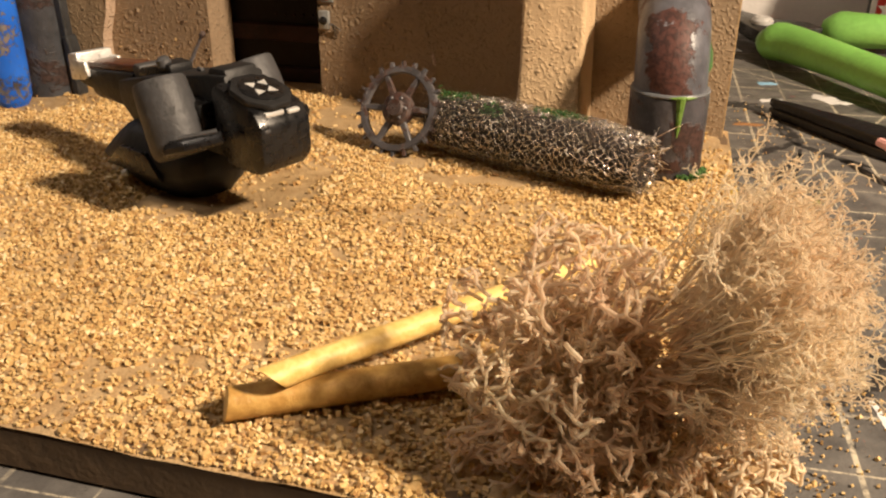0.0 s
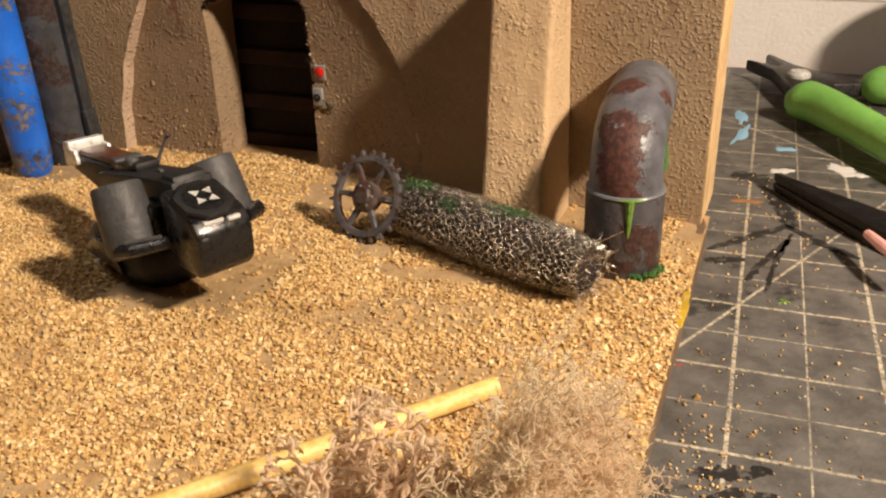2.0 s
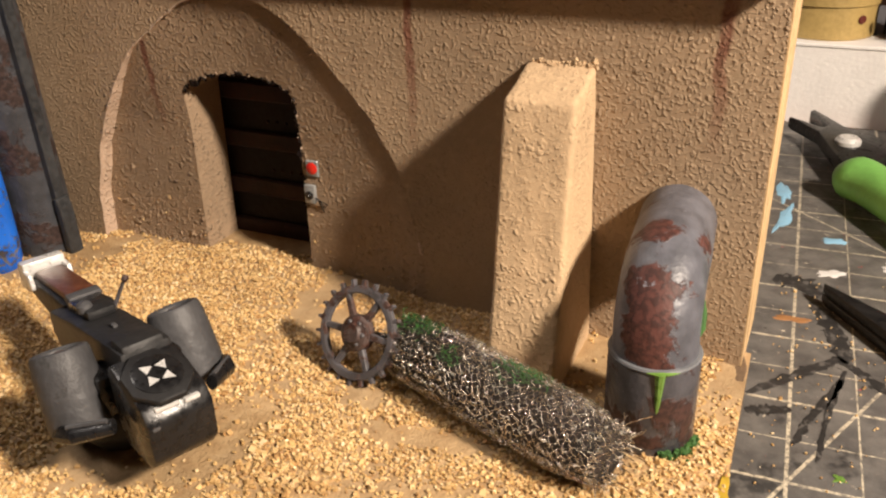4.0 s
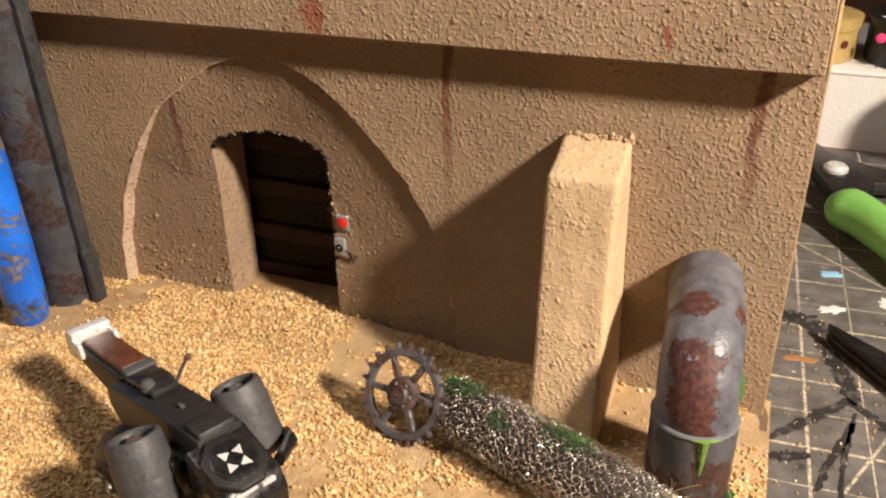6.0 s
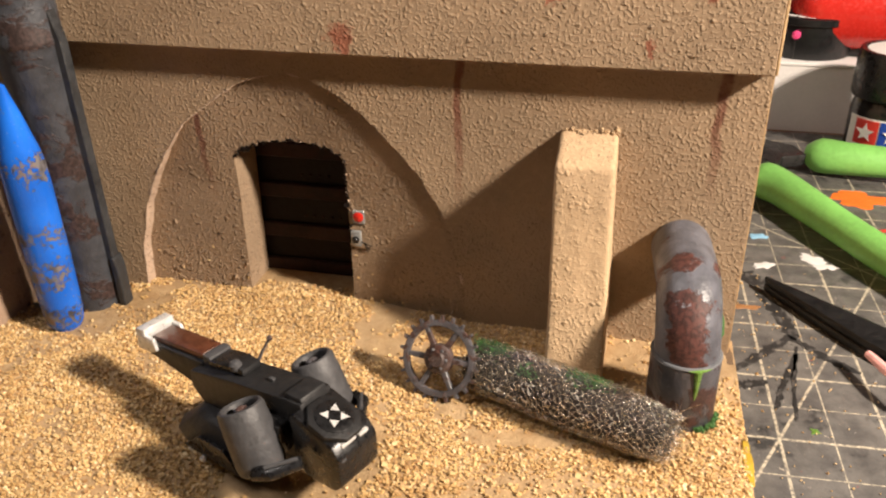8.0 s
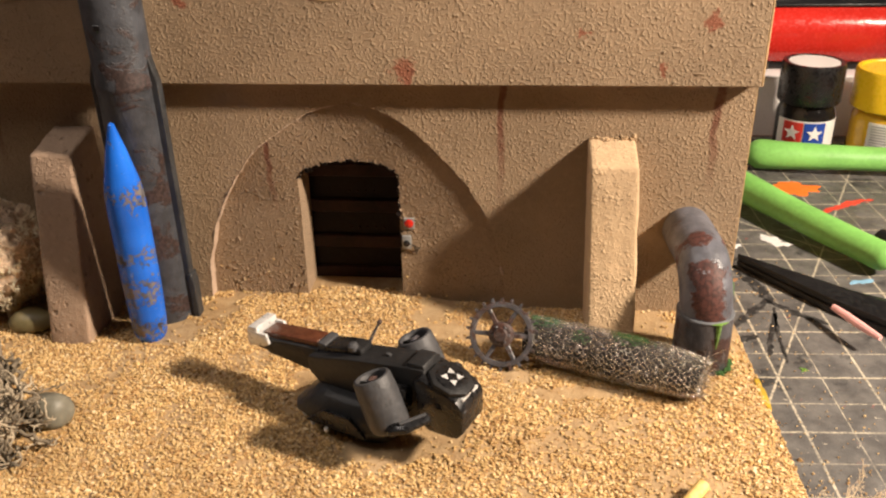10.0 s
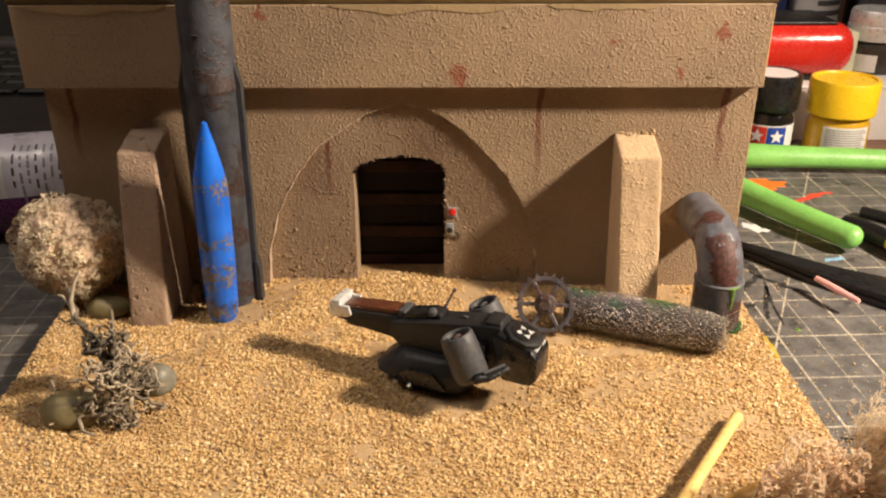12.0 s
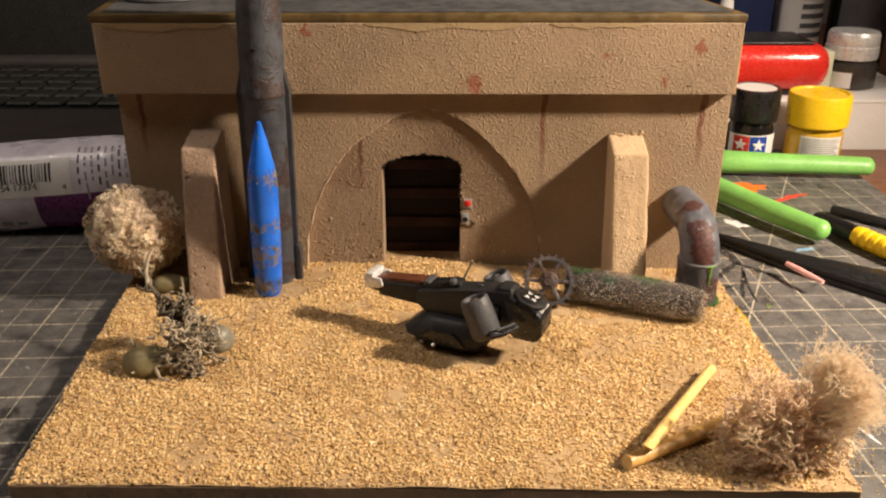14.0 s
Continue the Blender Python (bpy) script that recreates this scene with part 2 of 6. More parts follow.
ROOM_WALL = plain("room_wall_paint", (0.34, 0.29, 0.25), 0.9, vary=0.06, grain=40)
ROOM_CEILING = plain("room_ceiling_paint", (0.5, 0.47, 0.44), 0.9, vary=0.04, grain=40)


# ---- mesh helpers (centimetres in, metres out) ----
def finish(name, bm, material, smooth=None):
    bmesh.ops.scale(bm, vec=(S, S, S), verts=bm.verts)
    me = bpy.data.meshes.new(name)
    if smooth is not None:
        for f in bm.faces:
            f.smooth = True
        for e in bm.edges:
            if len(e.link_faces) == 2 and e.calc_face_angle(0) > radians(smooth):
                e.smooth = False
    bm.to_mesh(me)
    bm.free()
    me.materials.append(material)
    return me


def raw(name, verts, faces, material, smooth=True):
    """A mesh from arrays: verts in centimetres, all faces with the same count of corners."""
    verts, faces = np.asarray(verts, dtype=np.float32) * S, np.asarray(faces, dtype=np.int32)
    k = faces.shape[1]
    me = bpy.data.meshes.new(name)
    me.vertices.add(len(verts))
    me.vertices.foreach_set("co", verts.ravel())
    me.loops.add(faces.size)
    me.loops.foreach_set("vertex_index", faces.ravel())
    me.polygons.add(len(faces))
    me.polygons.foreach_set("loop_start", np.arange(0, faces.size, k, dtype=np.int32))
    me.polygons.foreach_set("loop_total", np.full(len(faces), k, dtype=np.int32))
    me.polygons.foreach_set("use_smooth", np.full(len(faces), smooth))
    me.update(calc_edges=True)
    me.validate()
    me.materials.append(material)
    return me


def thing(name, at, label, category, group="", kind=""):
    """An Empty at the thing's base."""
    e = new(name)
    e.empty_display_size = 0.01
    e.location = Vector(at) * S
    return tagged(e, label, category, group, kind)


def part(name, bm, material, parent, label="", smooth=30):
    me = bm if isinstance(bm, bpy.types.Mesh) else finish(name, bm, material, smooth)
    ob = new(name, me)
    ob.parent = parent
    base = parent.location.copy()
    if parent.parent:
        base = parent.parent.location.copy() if parent.type == "MESH" else base
    if parent.type == "MESH":
        ob.matrix_parent_inverse = Matrix.Identity(4)
    else:
        ob.matrix_parent_inverse = Matrix.Translation(-parent.location)
    if label:
        ob["label"] = label
    return ob


def single(name, bm, material, label, category, group="", kind="", smooth=30):
    me = bm if isinstance(bm, bpy.types.Mesh) else finish(name, bm, material, smooth)
    return tagged(new(name, me), label, category, group, kind)


def box(x0, x1, y0, y1, z0, z1, bevel=0.0, seg=2, bm=None, turn=None):
    bm = bm or bmesh.new()
    made = bmesh.ops.create_cube(bm, size=1)["verts"]
    for v in made:
        v.co = Vector(((x0 + x1) / 2 + v.co.x * (x1 - x0), (y0 + y1) / 2 + v.co.y * (y1 - y0), (z0 + z1) / 2 + v.co.z * (z1 - z0)))
    if bevel:
        edges = list({e for v in made for e in v.link_edges})
        made = bmesh.ops.bevel(bm, geom=edges, offset=bevel, segments=seg, affect="EDGES", profile=0.5)["verts"]
    if turn is not None:
        bmesh.ops.transform(bm, matrix=turn, verts=[v for v in bm.verts])
    return bm


def lathe(profile, a, b, seg=28, bm=None):
    """Rings (radius, along 0..1 of the way from a to b) turned round the line from a to b."""
    bm = bm or bmesh.new()
    a, b = Vector(a), Vector(b)
    turn = (b - a).to_track_quat("Z", "Y").to_matrix()
    rings = []
    for r, s in profile:
        c = a.lerp(b, s)
        if r < 1e-4:
            rings.append([bm.verts.new(c)])
        else:
            rings.append([bm.verts.new(c + turn @ Vector((r * math.cos(2 * math.pi * i / seg), r * math.sin(2 * math.pi * i / seg), 0))) for i in range(seg)])
    for p, q in zip(rings, rings[1:]):
        for i in range(seg):
            j = (i + 1) % seg
            if len(p) == 1 and len(q) == 1:
                continue
            if len(p) == 1:
                bm.faces.new((p[0], q[j], q[i]))
            elif len(q) == 1:
                bm.faces.new((p[i], p[j], q[0]))
            else:
                bm.faces.new((p[i], p[j], q[j], q[i]))
    bmesh.ops.recalc_face_normals(bm, faces=bm.faces)
    return bm


def sweep(points, radii, seg=16, bm=None, caps=True, flat=1.0):
    """A tube along points, in one mesh, with its own radius at each."""
    bm = bm or bmesh.new()
    pts = [Vector(p) for p in points]
    if not hasattr(radii, "__len__"):
        radii = [radii] * len(pts)
    side = None
    rings = []
    for i, p in enumerate(pts):
        d = (pts[min(i + 1, len(pts) - 1)] - pts[max(i - 1, 0)]).normalized()
        if side is None:
            side = d.orthogonal().normalized()
        side = (side - d * side.dot(d)).normalized()
        up = d.cross(side)
        rings.append([bm.verts.new(p + (side * math.cos(2 * math.pi * k / seg) + up * math.sin(2 * math.pi * k / seg) * flat) * radii[i]) for k in range(seg)])
    for p, q in zip(rings, rings[1:]):
        for i in range(seg):
            j = (i + 1) % seg
            bm.faces.new((p[i], p[j], q[j], q[i]))
    if caps:
        bm.faces.new(rings[0][::-1])
        bm.faces.new(rings[-1])
    bmesh.ops.recalc_face_normals(bm, faces=bm.faces)
    return bm


def prism(poly, depth, place, bevel=0.0, seg=2, bm=None):
    """A polygon in the xy plane of `place`, raised by depth along its z."""
    bm = bm or bmesh.new()
    low = [bm.verts.new((x, y, 0)) for x, y in poly]
    f = bm.faces.new(low)
    up = bmesh.ops.extrude_face_region(bm, geom=[f])["geom"]
    top = [g for g in up if isinstance(g, bmesh.types.BMVert)]
    bmesh.ops.translate(bm, vec=(0, 0, depth), verts=top)
    bmesh.ops.recalc_face_normals(bm, faces=bm.faces)
    if bevel:
        edges = [e for e in bm.edges if len(e.link_faces) == 2 and e.calc_face_angle(0) > 0.5]
        bmesh.ops.bevel(bm, geom=edges, offset=bevel, segments=seg, affect="EDGES", profile=0.5)
    bmesh.ops.transform(bm, matrix=place, verts=bm.verts)
    return bm


def smoothstep(a, b, x):
    t = min(1.0, max(0.0, (x - a) / (b - a)))
    return t * t * (3 - 2 * t)


# ---- the room, the table and the cutting mat ----
MAT_Z = -0.76
TABLE_Z = -1.05
single("table_top", box(-110, 110, -62, 70, TABLE_Z - 3, TABLE_Z, 0.3), TABLE, "warm brown wooden work table", "table", kind="structure")
# Unseen room shell, added to enclose the table and bounce lamp light.
for nm, b in (("wall_north", (-160, 160, 120, 130, -76, 180)), ("wall_south", (-160, 160, -160, -150, -76, 180)), ("wall_west", (-170, -160, -160, 130, -76, 180)), ("wall_east", (160, 170, -160, 130, -76, 180))):
    single(nm, box(*b), ROOM_WALL, "plain room wall, unseen, added for bounce light", "wall", kind="structure")
single("ceiling", box(-170, 170, -160, 130, 180, 190), ROOM_CEILING, "plain pale ceiling, unseen, added for bounce light", "ceiling", kind="structure")
single("floor", box(-170, 170, -160, 130, -86, -76), TABLE, "brown wooden room floor", "floor", kind="structure")
single("cutting_mat", box(-38, 24.4, -26, 19.3, TABLE_Z + 0.004, MAT_Z, 0.08, turn=None), MAT, "scuffed dark grey cutting mat with cream grid lines", "cutting mat")

# ---- the base board with its sand ----
BOARD = [(-11.22, -14.1), (12.25, -14.05), (11.93, 0.0), (11.6, 1.6), (9.6, 13.4), (-14.3, 13.4), (-12.3, -1.2)]
base = thing("diorama_base", (0, -7, MAT_Z), "sand-covered fibreboard base plate lying on the cutting mat", "base board")
part("board", prism(BOARD, -MAT_Z - 0.12, pose(0, 0, MAT_Z + 0.004), 0.05, 1), MDF, base, "bare brown fibreboard with cut edges")


def edge_x(y):
    """Left and right edge of the board at y."""
    left = -11.22 - (y + 14.1) / 12.9 * 1.08
    right = 12.25 - (y + 14.05) / 14.05 * 0.3
    return left, right


def ground(x, y):
    """Height of the sand."""
    v = Vector((x, y, 0))
    h = 0.05 * noise.noise(v * 0.35) + 0.06 * noise.noise(v * 0.9 + Vector((7, 3, 1))) + 0.03 * noise.noise(v * 2.3)
    l, r = edge_x(y)
    edge = min(x - l, r - x, y + 14.1)
    return h - 0.05 - 0.06 * (1 - smoothstep(0.0, 0.7, edge))


def sand_sheet():
    nx, ny = 150, 96
    verts, faces = [], []
    for j in range(ny):
        y = -14.08 + (14.7 * j) / (ny - 1)
        l, r = edge_x(y)
        for i in range(nx):
            x = l + 0.02 + (r - l - 0.04) * i / (nx - 1)
            verts.append((x, y, ground(x, y)))
    for j in range(ny - 1):
        for i in range(nx - 1):
            k = j * nx + i
            faces.append((k, k + 1, k + nx + 1, k + nx))
    return raw("sand_bed", verts, faces, SAND)


part("sand_bed", sand_sheet(), SAND, base, "glued golden sand with bare patches")


def grains(count, seed, where, size, name, material=None):
    """Loose small stones, one mesh."""
    rng = np.random.default_rng(seed)
    cube = np.array([(x, y, z) for x in (-1, 1) for y in (-1, 1) for z in (-1, 1)]) * 0.66
    tri = np.array([(0, 1, 3), (0, 3, 2), (4, 6, 7), (4, 7, 5), (0, 4, 5), (0, 5, 1), (2, 3, 7), (2, 7, 6), (0, 2, 6), (0, 6, 4), (1, 5, 7), (1, 7, 3)])
    spots = where(rng, count)
    n = len(spots)
    shape = cube[None] * (1 + rng.uniform(-0.35, 0.35, (n, 8, 3)))
    shape *= rng.uniform(0.65, 1.25, (n, 1, 3))
    shape *= (size * rng.lognormal(0, 0.28, n))[:, None, None]
    a = rng.uniform(0, 6.28, n)
    tip = rng.normal(0, 0.5, n)
    ca, sa, cb, sb = np.cos(a)[:, None], np.sin(a)[:, None], np.cos(tip)[:, None], np.sin(tip)[:, None]
    x, y, z = shape[..., 0], shape[..., 1], shape[..., 2]
    y, z = y * cb - z * sb, y * sb + z * cb
    shape = np.stack([x * ca - y * sa, x * sa + y * ca, z], -1) + np.asarray(spots)[:, None, :]
    faces = (tri[None] + (np.arange(n) * 8)[:, None, None]).reshape(-1, 3)
    return raw(name, shape.reshape(-1, 3), faces, material or GRAIN, False)


# places where the glue shows through: x, y, half widths
BARE = [(3.25, -6.1, 1.2, 1.6), (1.8, -7.4, 1.5, 0.7), (-0.76, -9.63, 0.3, 0.35), (9.3, -0.9, 0.9, 1.3), (-5.7, -2.1, 1.2, 0.8), (-9.3, -1.2, 2.2, 1.3), (2.9, -1.6, 1.6, 0.8), (5.2, -3.9, 0.7, 0.4), (-0.6, -4.4, 1.0, 0.4), (7.0, -4.6, 1.5, 0.4)]


def on_board(rng, count):
    out = []
    while len(out) < count:
        x, y = rng.uniform(-12.4, 12.3), rng.uniform(-14.05, 0.5)
        l, r = edge_x(y)
        if not l + 0.03 < x < r - 0.03:
            continue
        gap = max(1 - math.hypot((x - bx) / rx, (y - by) / ry) for bx, by, rx, ry in BARE) + 0.5 * noise.noise(Vector((x * 1.3, y * 1.3, 9))) + 0.25 * noise.noise(Vector((x * 4, y * 4, 2)))
        if rng.random() < smoothstep(-0.15, 0.45, gap) * 0.97:
            continue
        bare = noise.noise(Vector((x * 0.55, y * 0.55, 4.2))) + 0.35 * noise.noise(Vector((x * 1.9, y * 1.9, 1.0))) + 0.4 * noise.noise(Vector((x * 5.2, y * 5.2, 6.0)))
        near_wall = smoothstep(-2.2, 0.0, y)
        if rng.random() < smoothstep(0.12, 0.45, bare) * 0.8 + 0.3 * near_wall:
            continue
        out.append((x, y, ground(x, y) + rng.uniform(-0.01, 0.045)))
    return out


tagged(part("sand", grains(91000, 3, on_board, 0.0325, "sand"), GRAIN, base, "loose golden sand grains"), kind="stuff")


# ---- the house ----
house = thing("adobe_house", (0, 6, -0.1), "tan stucco model house with pointed arch and overhanging roof band", "building")
HOUSE_L, HOUSE_R, BACK = -12.15, 11.75, 12.0
WALL_T = 0.55  # thickness of the front panel, through which the arch is cut


ARCH_L = [(0.0, -5.15), (1.2, -5.08), (2.6, -4.72), (3.6, -4.22), (4.35, -3.82), (5.38, -3.0), (6.25, -1.7), (6.58, -1.2), (6.85, 0.0)]
ARCH_R = [(0.0, 4.72), (0.8, 4.68), (1.9, 4.5), (3.2, 4.12), (4.4, 3.42), (5.52, 2.38), (6.2, 1.62), (6.6, 0.95), (6.85, 0.0)]


def arch_outline():
    """The pointed arch, from its left foot over the tip to its right foot."""
    rng = random.Random(4)
    sides = []
    for side in (ARCH_L, ARCH_R):
        zs = np.linspace(0, 1, 30) ** 0.8 * 6.85
        sides.append([(float(np.interp(z, [p[0] for p in side], [p[1] for p in side])) + rng.uniform(-0.03, 0.03), float(z)) for z in zs])
    sides[0][-1] = (0.0, 6.85)
    return [(-5.16, -0.12)] + sides[0] + sides[1][-2::-1] + [(4.73, -0.12)]


def front_panel():
    """The front wall with the arch cut out of it."""
    out = arch_outline()
    mid = len(out) // 2
    bm = bmesh.new()
    lower_l, lower_r, top = (HOUSE_L, -0.12), (HOUSE_R, -0.12), 7.6
    loop_left = [lower_l] + out[:mid + 1] + [(0, top), (HOUSE_L, top)]
    loop_right = [lower_r, (HOUSE_R, top), (0, top)] + out[mid:]
    for loop in (loop_left, loop_right):
        f = bm.faces.new([bm.verts.new((x, 0, z)) for x, z in loop])
    bmesh.ops.remove_doubles(bm, verts=bm.verts, dist=0.001)
    made = bmesh.ops.extrude_face_region(bm, geom=list(bm.faces))["geom"]
    bmesh.ops.translate(bm, vec=(0, WALL_T, 0), verts=[g for g in made if isinstance(g, bmesh.types.BMVert)])
    bmesh.ops.recalc_face_normals(bm, faces=bm.faces)
    return bm


def foam_reveal(ob):
    """The cut rim of the arch shows paler foam."""
    ob.data.materials.append(FOAM_RIM)
    for f in ob.data.polygons:
        c = f.center / S
        if abs(f.normal.y) < 0.3 and abs(c.x) < 5.4 and 0 < c.z < 7.2:
            f.material_index = 1


FRONT = part("front_wall", front_panel(), STUCCO_WALL, house, "tan stucco front with rust streaks", 25)
foam_reveal(FRONT)


def arch_burr():
    """The frayed foam edge left by the knife along the arch, from foot to foot."""
    out = arch_outline()[1:-1]
    pts, rad = [], []
    for (x0, z0), (x1, z1) in zip(out, out[1:]):
        for k in range(3):
            s = k / 3
            p = Vector((x0 + (x1 - x0) * s, 0.012, z0 + (z1 - z0) * s))
            v = noise.noise(p * 2.7)
            pts.append(p + Vector((0.025 * noise.noise(p * 5.0), 0, 0.025 * noise.noise(p * 5.0 + Vector((4, 0, 0))))))
            keep = 1.0 if p.x < -0.5 else 0.1 + 1.3 * smoothstep(0.32, 0.5, noise.noise(p * 1.9))
            rad.append((0.018 + 0.04 * max(0.0, v) + 0.025 * max(0.0, noise.noise(p * 6.0))) * keep)
    return sweep(pts, rad, 7)


part("arch_edge", arch_burr(), FOAM_RIM, house, "frayed pale foam edge of the arch", 60)


def door_outline():
    rng = random.Random(8)
    pts = [(-1.95, -0.12), (-1.93, 2.0), (-1.90, 4.05)]
    head = [(-1.9, 4.15), (-1.83, 4.42), (-1.45, 4.6), (-1.05, 4.74), (-0.6, 4.83), (-0.15, 4.85), (0.4, 4.78), (0.85, 4.72), (1.15, 4.6), (1.32, 4.38), (1.36, 4.1)]
    for i in range(1, 43):
        s = i / 42 * (len(head) - 1)
        x = float(np.interp(s, range(len(head)), [h[0] for h in head]))
        z = float(np.interp(s, range(len(head)), [h[1] for h in head]))
        pts.append((x + rng.uniform(-0.02, 0.02), z + rng.uniform(-0.06, 0.05)))
    for i in range(1, 26):
        s = i / 26
        pts.append((1.34 - 0.05 * s + rng.uniform(-0.05, 0.04) * (1 - s) ** 1.5, 4.05 - 4.15 * s))
    pts.append((1.22, -0.12))
    return pts


PANEL_Y = WALL_T - 0.11


RIM = [p for p in arch_outline() if p[0] > 0 or p[1] > 5.3]


def panel_y(x, z):
    """The sheet inside the arch bows forward to its right side and its head, where it nearly meets the wall face."""
    d = min(math.hypot(x - px, z - pz) for px, pz in RIM)
    k = min(1.0, d / 2.3)
    return 0.08 + (PANEL_Y - 0.08) * k * (1.2 - 0.2 * k)


def recess_panel():
    """The wall inside the arch with the rough-cut doorway through it."""
    door = door_outline()
    bm = bmesh.new()
    y0 = PANEL_Y
    k = 22
    left = [(-5.6, -0.12)] + [door[0]] + door[1:k] + [(-0.4, 7.2), (-5.6, 7.2)]
    right = [(5.6, -0.12), (5.6, 7.2), (-0.4, 7.2)] + door[k - 1:]
    for loop in (left, right):
        bm.faces.new([bm.verts.new((x, y0, z)) for x, z in loop])
    bmesh.ops.remove_doubles(bm, verts=bm.verts, dist=0.001)
    for i in range(36):
        bmesh.ops.bisect_plane(bm, geom=bm.verts[:] + bm.edges[:] + bm.faces[:], plane_co=(-5.2 + 0.3 * i, 0, 0), plane_no=(1, 0, 0))
    for i in range(23):
        bmesh.ops.bisect_plane(bm, geom=bm.verts[:] + bm.edges[:] + bm.faces[:], plane_co=(0, 0, 0.25 + 0.3 * i), plane_no=(0, 0, 1))
    made = bmesh.ops.extrude_face_region(bm, geom=list(bm.faces))["geom"]
    bmesh.ops.translate(bm, vec=(0, 1.25, 0), verts=[g for g in made if isinstance(g, bmesh.types.BMVert)])
    for v in bm.verts:
        if abs(v.co.y - y0) < 0.01:
            v.co.y = panel_y(v.co.x, v.co.z)
    bmesh.ops.recalc_face_normals(bm, faces=bm.faces)
    return bm


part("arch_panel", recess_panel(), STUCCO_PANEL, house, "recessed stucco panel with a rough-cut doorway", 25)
door = part("door", box(-2.6, 1.9, 1.85, 2.05, -0.12, 5.2), DOOR_DARK, house, "brown plank door, colour darkened for the doorway shade")
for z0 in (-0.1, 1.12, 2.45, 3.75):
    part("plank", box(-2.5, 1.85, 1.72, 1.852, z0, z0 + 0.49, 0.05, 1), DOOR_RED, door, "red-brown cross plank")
for z0, n in ((1.86, 5), (3.2, 4)):
    for i in range(n):
        part("rivet", lathe([(0.0, 0), (0.045, 0.2), (0.03, 0.8), (0, 1)], (-0.6 + 0.28 * i, 1.855, z0), (-0.6 + 0.28 * i, 1.80, z0), 8), DOOR_RED, door)


def on_fringe(rng, count):
    """Frayed card along the head and the right side of the doorway."""
    rim = door_outline()[3:62]
    out = []
    for i in range(count):
        k = rng.integers(0, len(rim) - 1)
        u = rng.random()
        x, z = (rim[k][j] * (1 - u) + rim[k + 1][j] * u for j in (0, 1))
        out.append((x + rng.normal(0, 0.022), panel_y(x, z) - 0.004 + rng.uniform(0, 0.05), z + rng.normal(0, 0.022)))
    return out


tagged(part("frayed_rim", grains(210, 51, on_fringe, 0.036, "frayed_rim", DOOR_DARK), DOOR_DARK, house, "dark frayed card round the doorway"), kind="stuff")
tagged(part("torn_foam", grains(46, 52, on_fringe, 0.026, "torn_foam", FOAM_RIM), FOAM_RIM, house, "pale torn foam crumbs at the doorway"), kind="stuff")
part("threshold", box(-2.05, 1.42, WALL_T - 0.2, 1.84, -0.119, -0.03), SAND, house, "sandy threshold in the doorway")


def on_threshold(rng, count):
    return [(rng.uniform(-1.9, 1.28), 0.2 + 0.75 * rng.random() ** 1.6, -0.03 + rng.uniform(0, 0.03)) for i in range(count)]


tagged(part("threshold_sand", grains(520, 15, on_threshold, 0.0345, "threshold_sand"), GRAIN, house, "sand grains blown into the doorway"), kind="stuff")
SKEW = -0.165  # the flanks run back at a slant


def flank(x0, x1, z0, z1, y0=1.5, y1=BACK):
    """A side wall between two lines that run back with the skew."""
    return prism([(x0, y0), (x1, y0), (x1 + SKEW * (y1 - y0), y1), (x0 + SKEW * (y1 - y0), y1)], z1 - z0, pose(0, 0, z0), 0.0)


part("corner_layer", box(11.1, 11.80, WALL_T + 0.02, 2.1, -0.12, 7.5, 0.03, 1), FOAM_EDGE, house, "second foam layer at the corner")
part("cut_edge", box(HOUSE_R + 0.002, HOUSE_R + 0.03, 0.01, WALL_T, -0.1, 7.5, 0.0), FOAM_EDGE, house, "bare cut foam edge")
part("side_wall", flank(11.15, 11.6, -0.12, 10.1, 2.104), STUCCO_WALL, house)
part("side_wall", flank(HOUSE_L + 0.06, HOUSE_L + 0.5, -0.12, 10.1, WALL_T + 0.004), STUCCO_WALL, house)
part("back_wall", box(-13.7, 9.7, BACK + 0.004, BACK + 0.5, -0.12, 10.1), STUCCO_WALL, house)
part("roof_band", box(-12.5, 11.70, -0.53, -0.004, 7.52, 10.2, 0.03, 1), STUCCO_LEDGE, house, "overhanging stucco roof band with rust flecks")
part("band_edge", box(11.704, 11.76, -0.52, 0.9, 7.53, 10.19, 0.01, 1), FOAM_EDGE, house, "bare cut foam edge of the band")
part("roof_band", flank(11.25, 11.68, 7.52, 10.16, 0.92), STUCCO_LEDGE, house)
part("roof_band", flank(-12.48, -12.16, 7.52, 10.16, 0.0), STUCCO_LEDGE, house)
roof = part("roof", prism([(-12.6, -0.5), (11.85, -0.5), (9.75, BACK + 0.4), (-14.7, BACK + 0.4)], 0.31, pose(0, 0, 10.21), 0.05, 2), ROOF_BOARD, house, "olive-brown roof board")
part("roof_felt", prism([(-12.2, -0.1), (11.4, -0.1), (9.4, BACK), (-14.2, BACK)], 0.04, pose(0, 0, 10.524), 0.0), ROOF_GREY, roof, "grey painted roof surface")


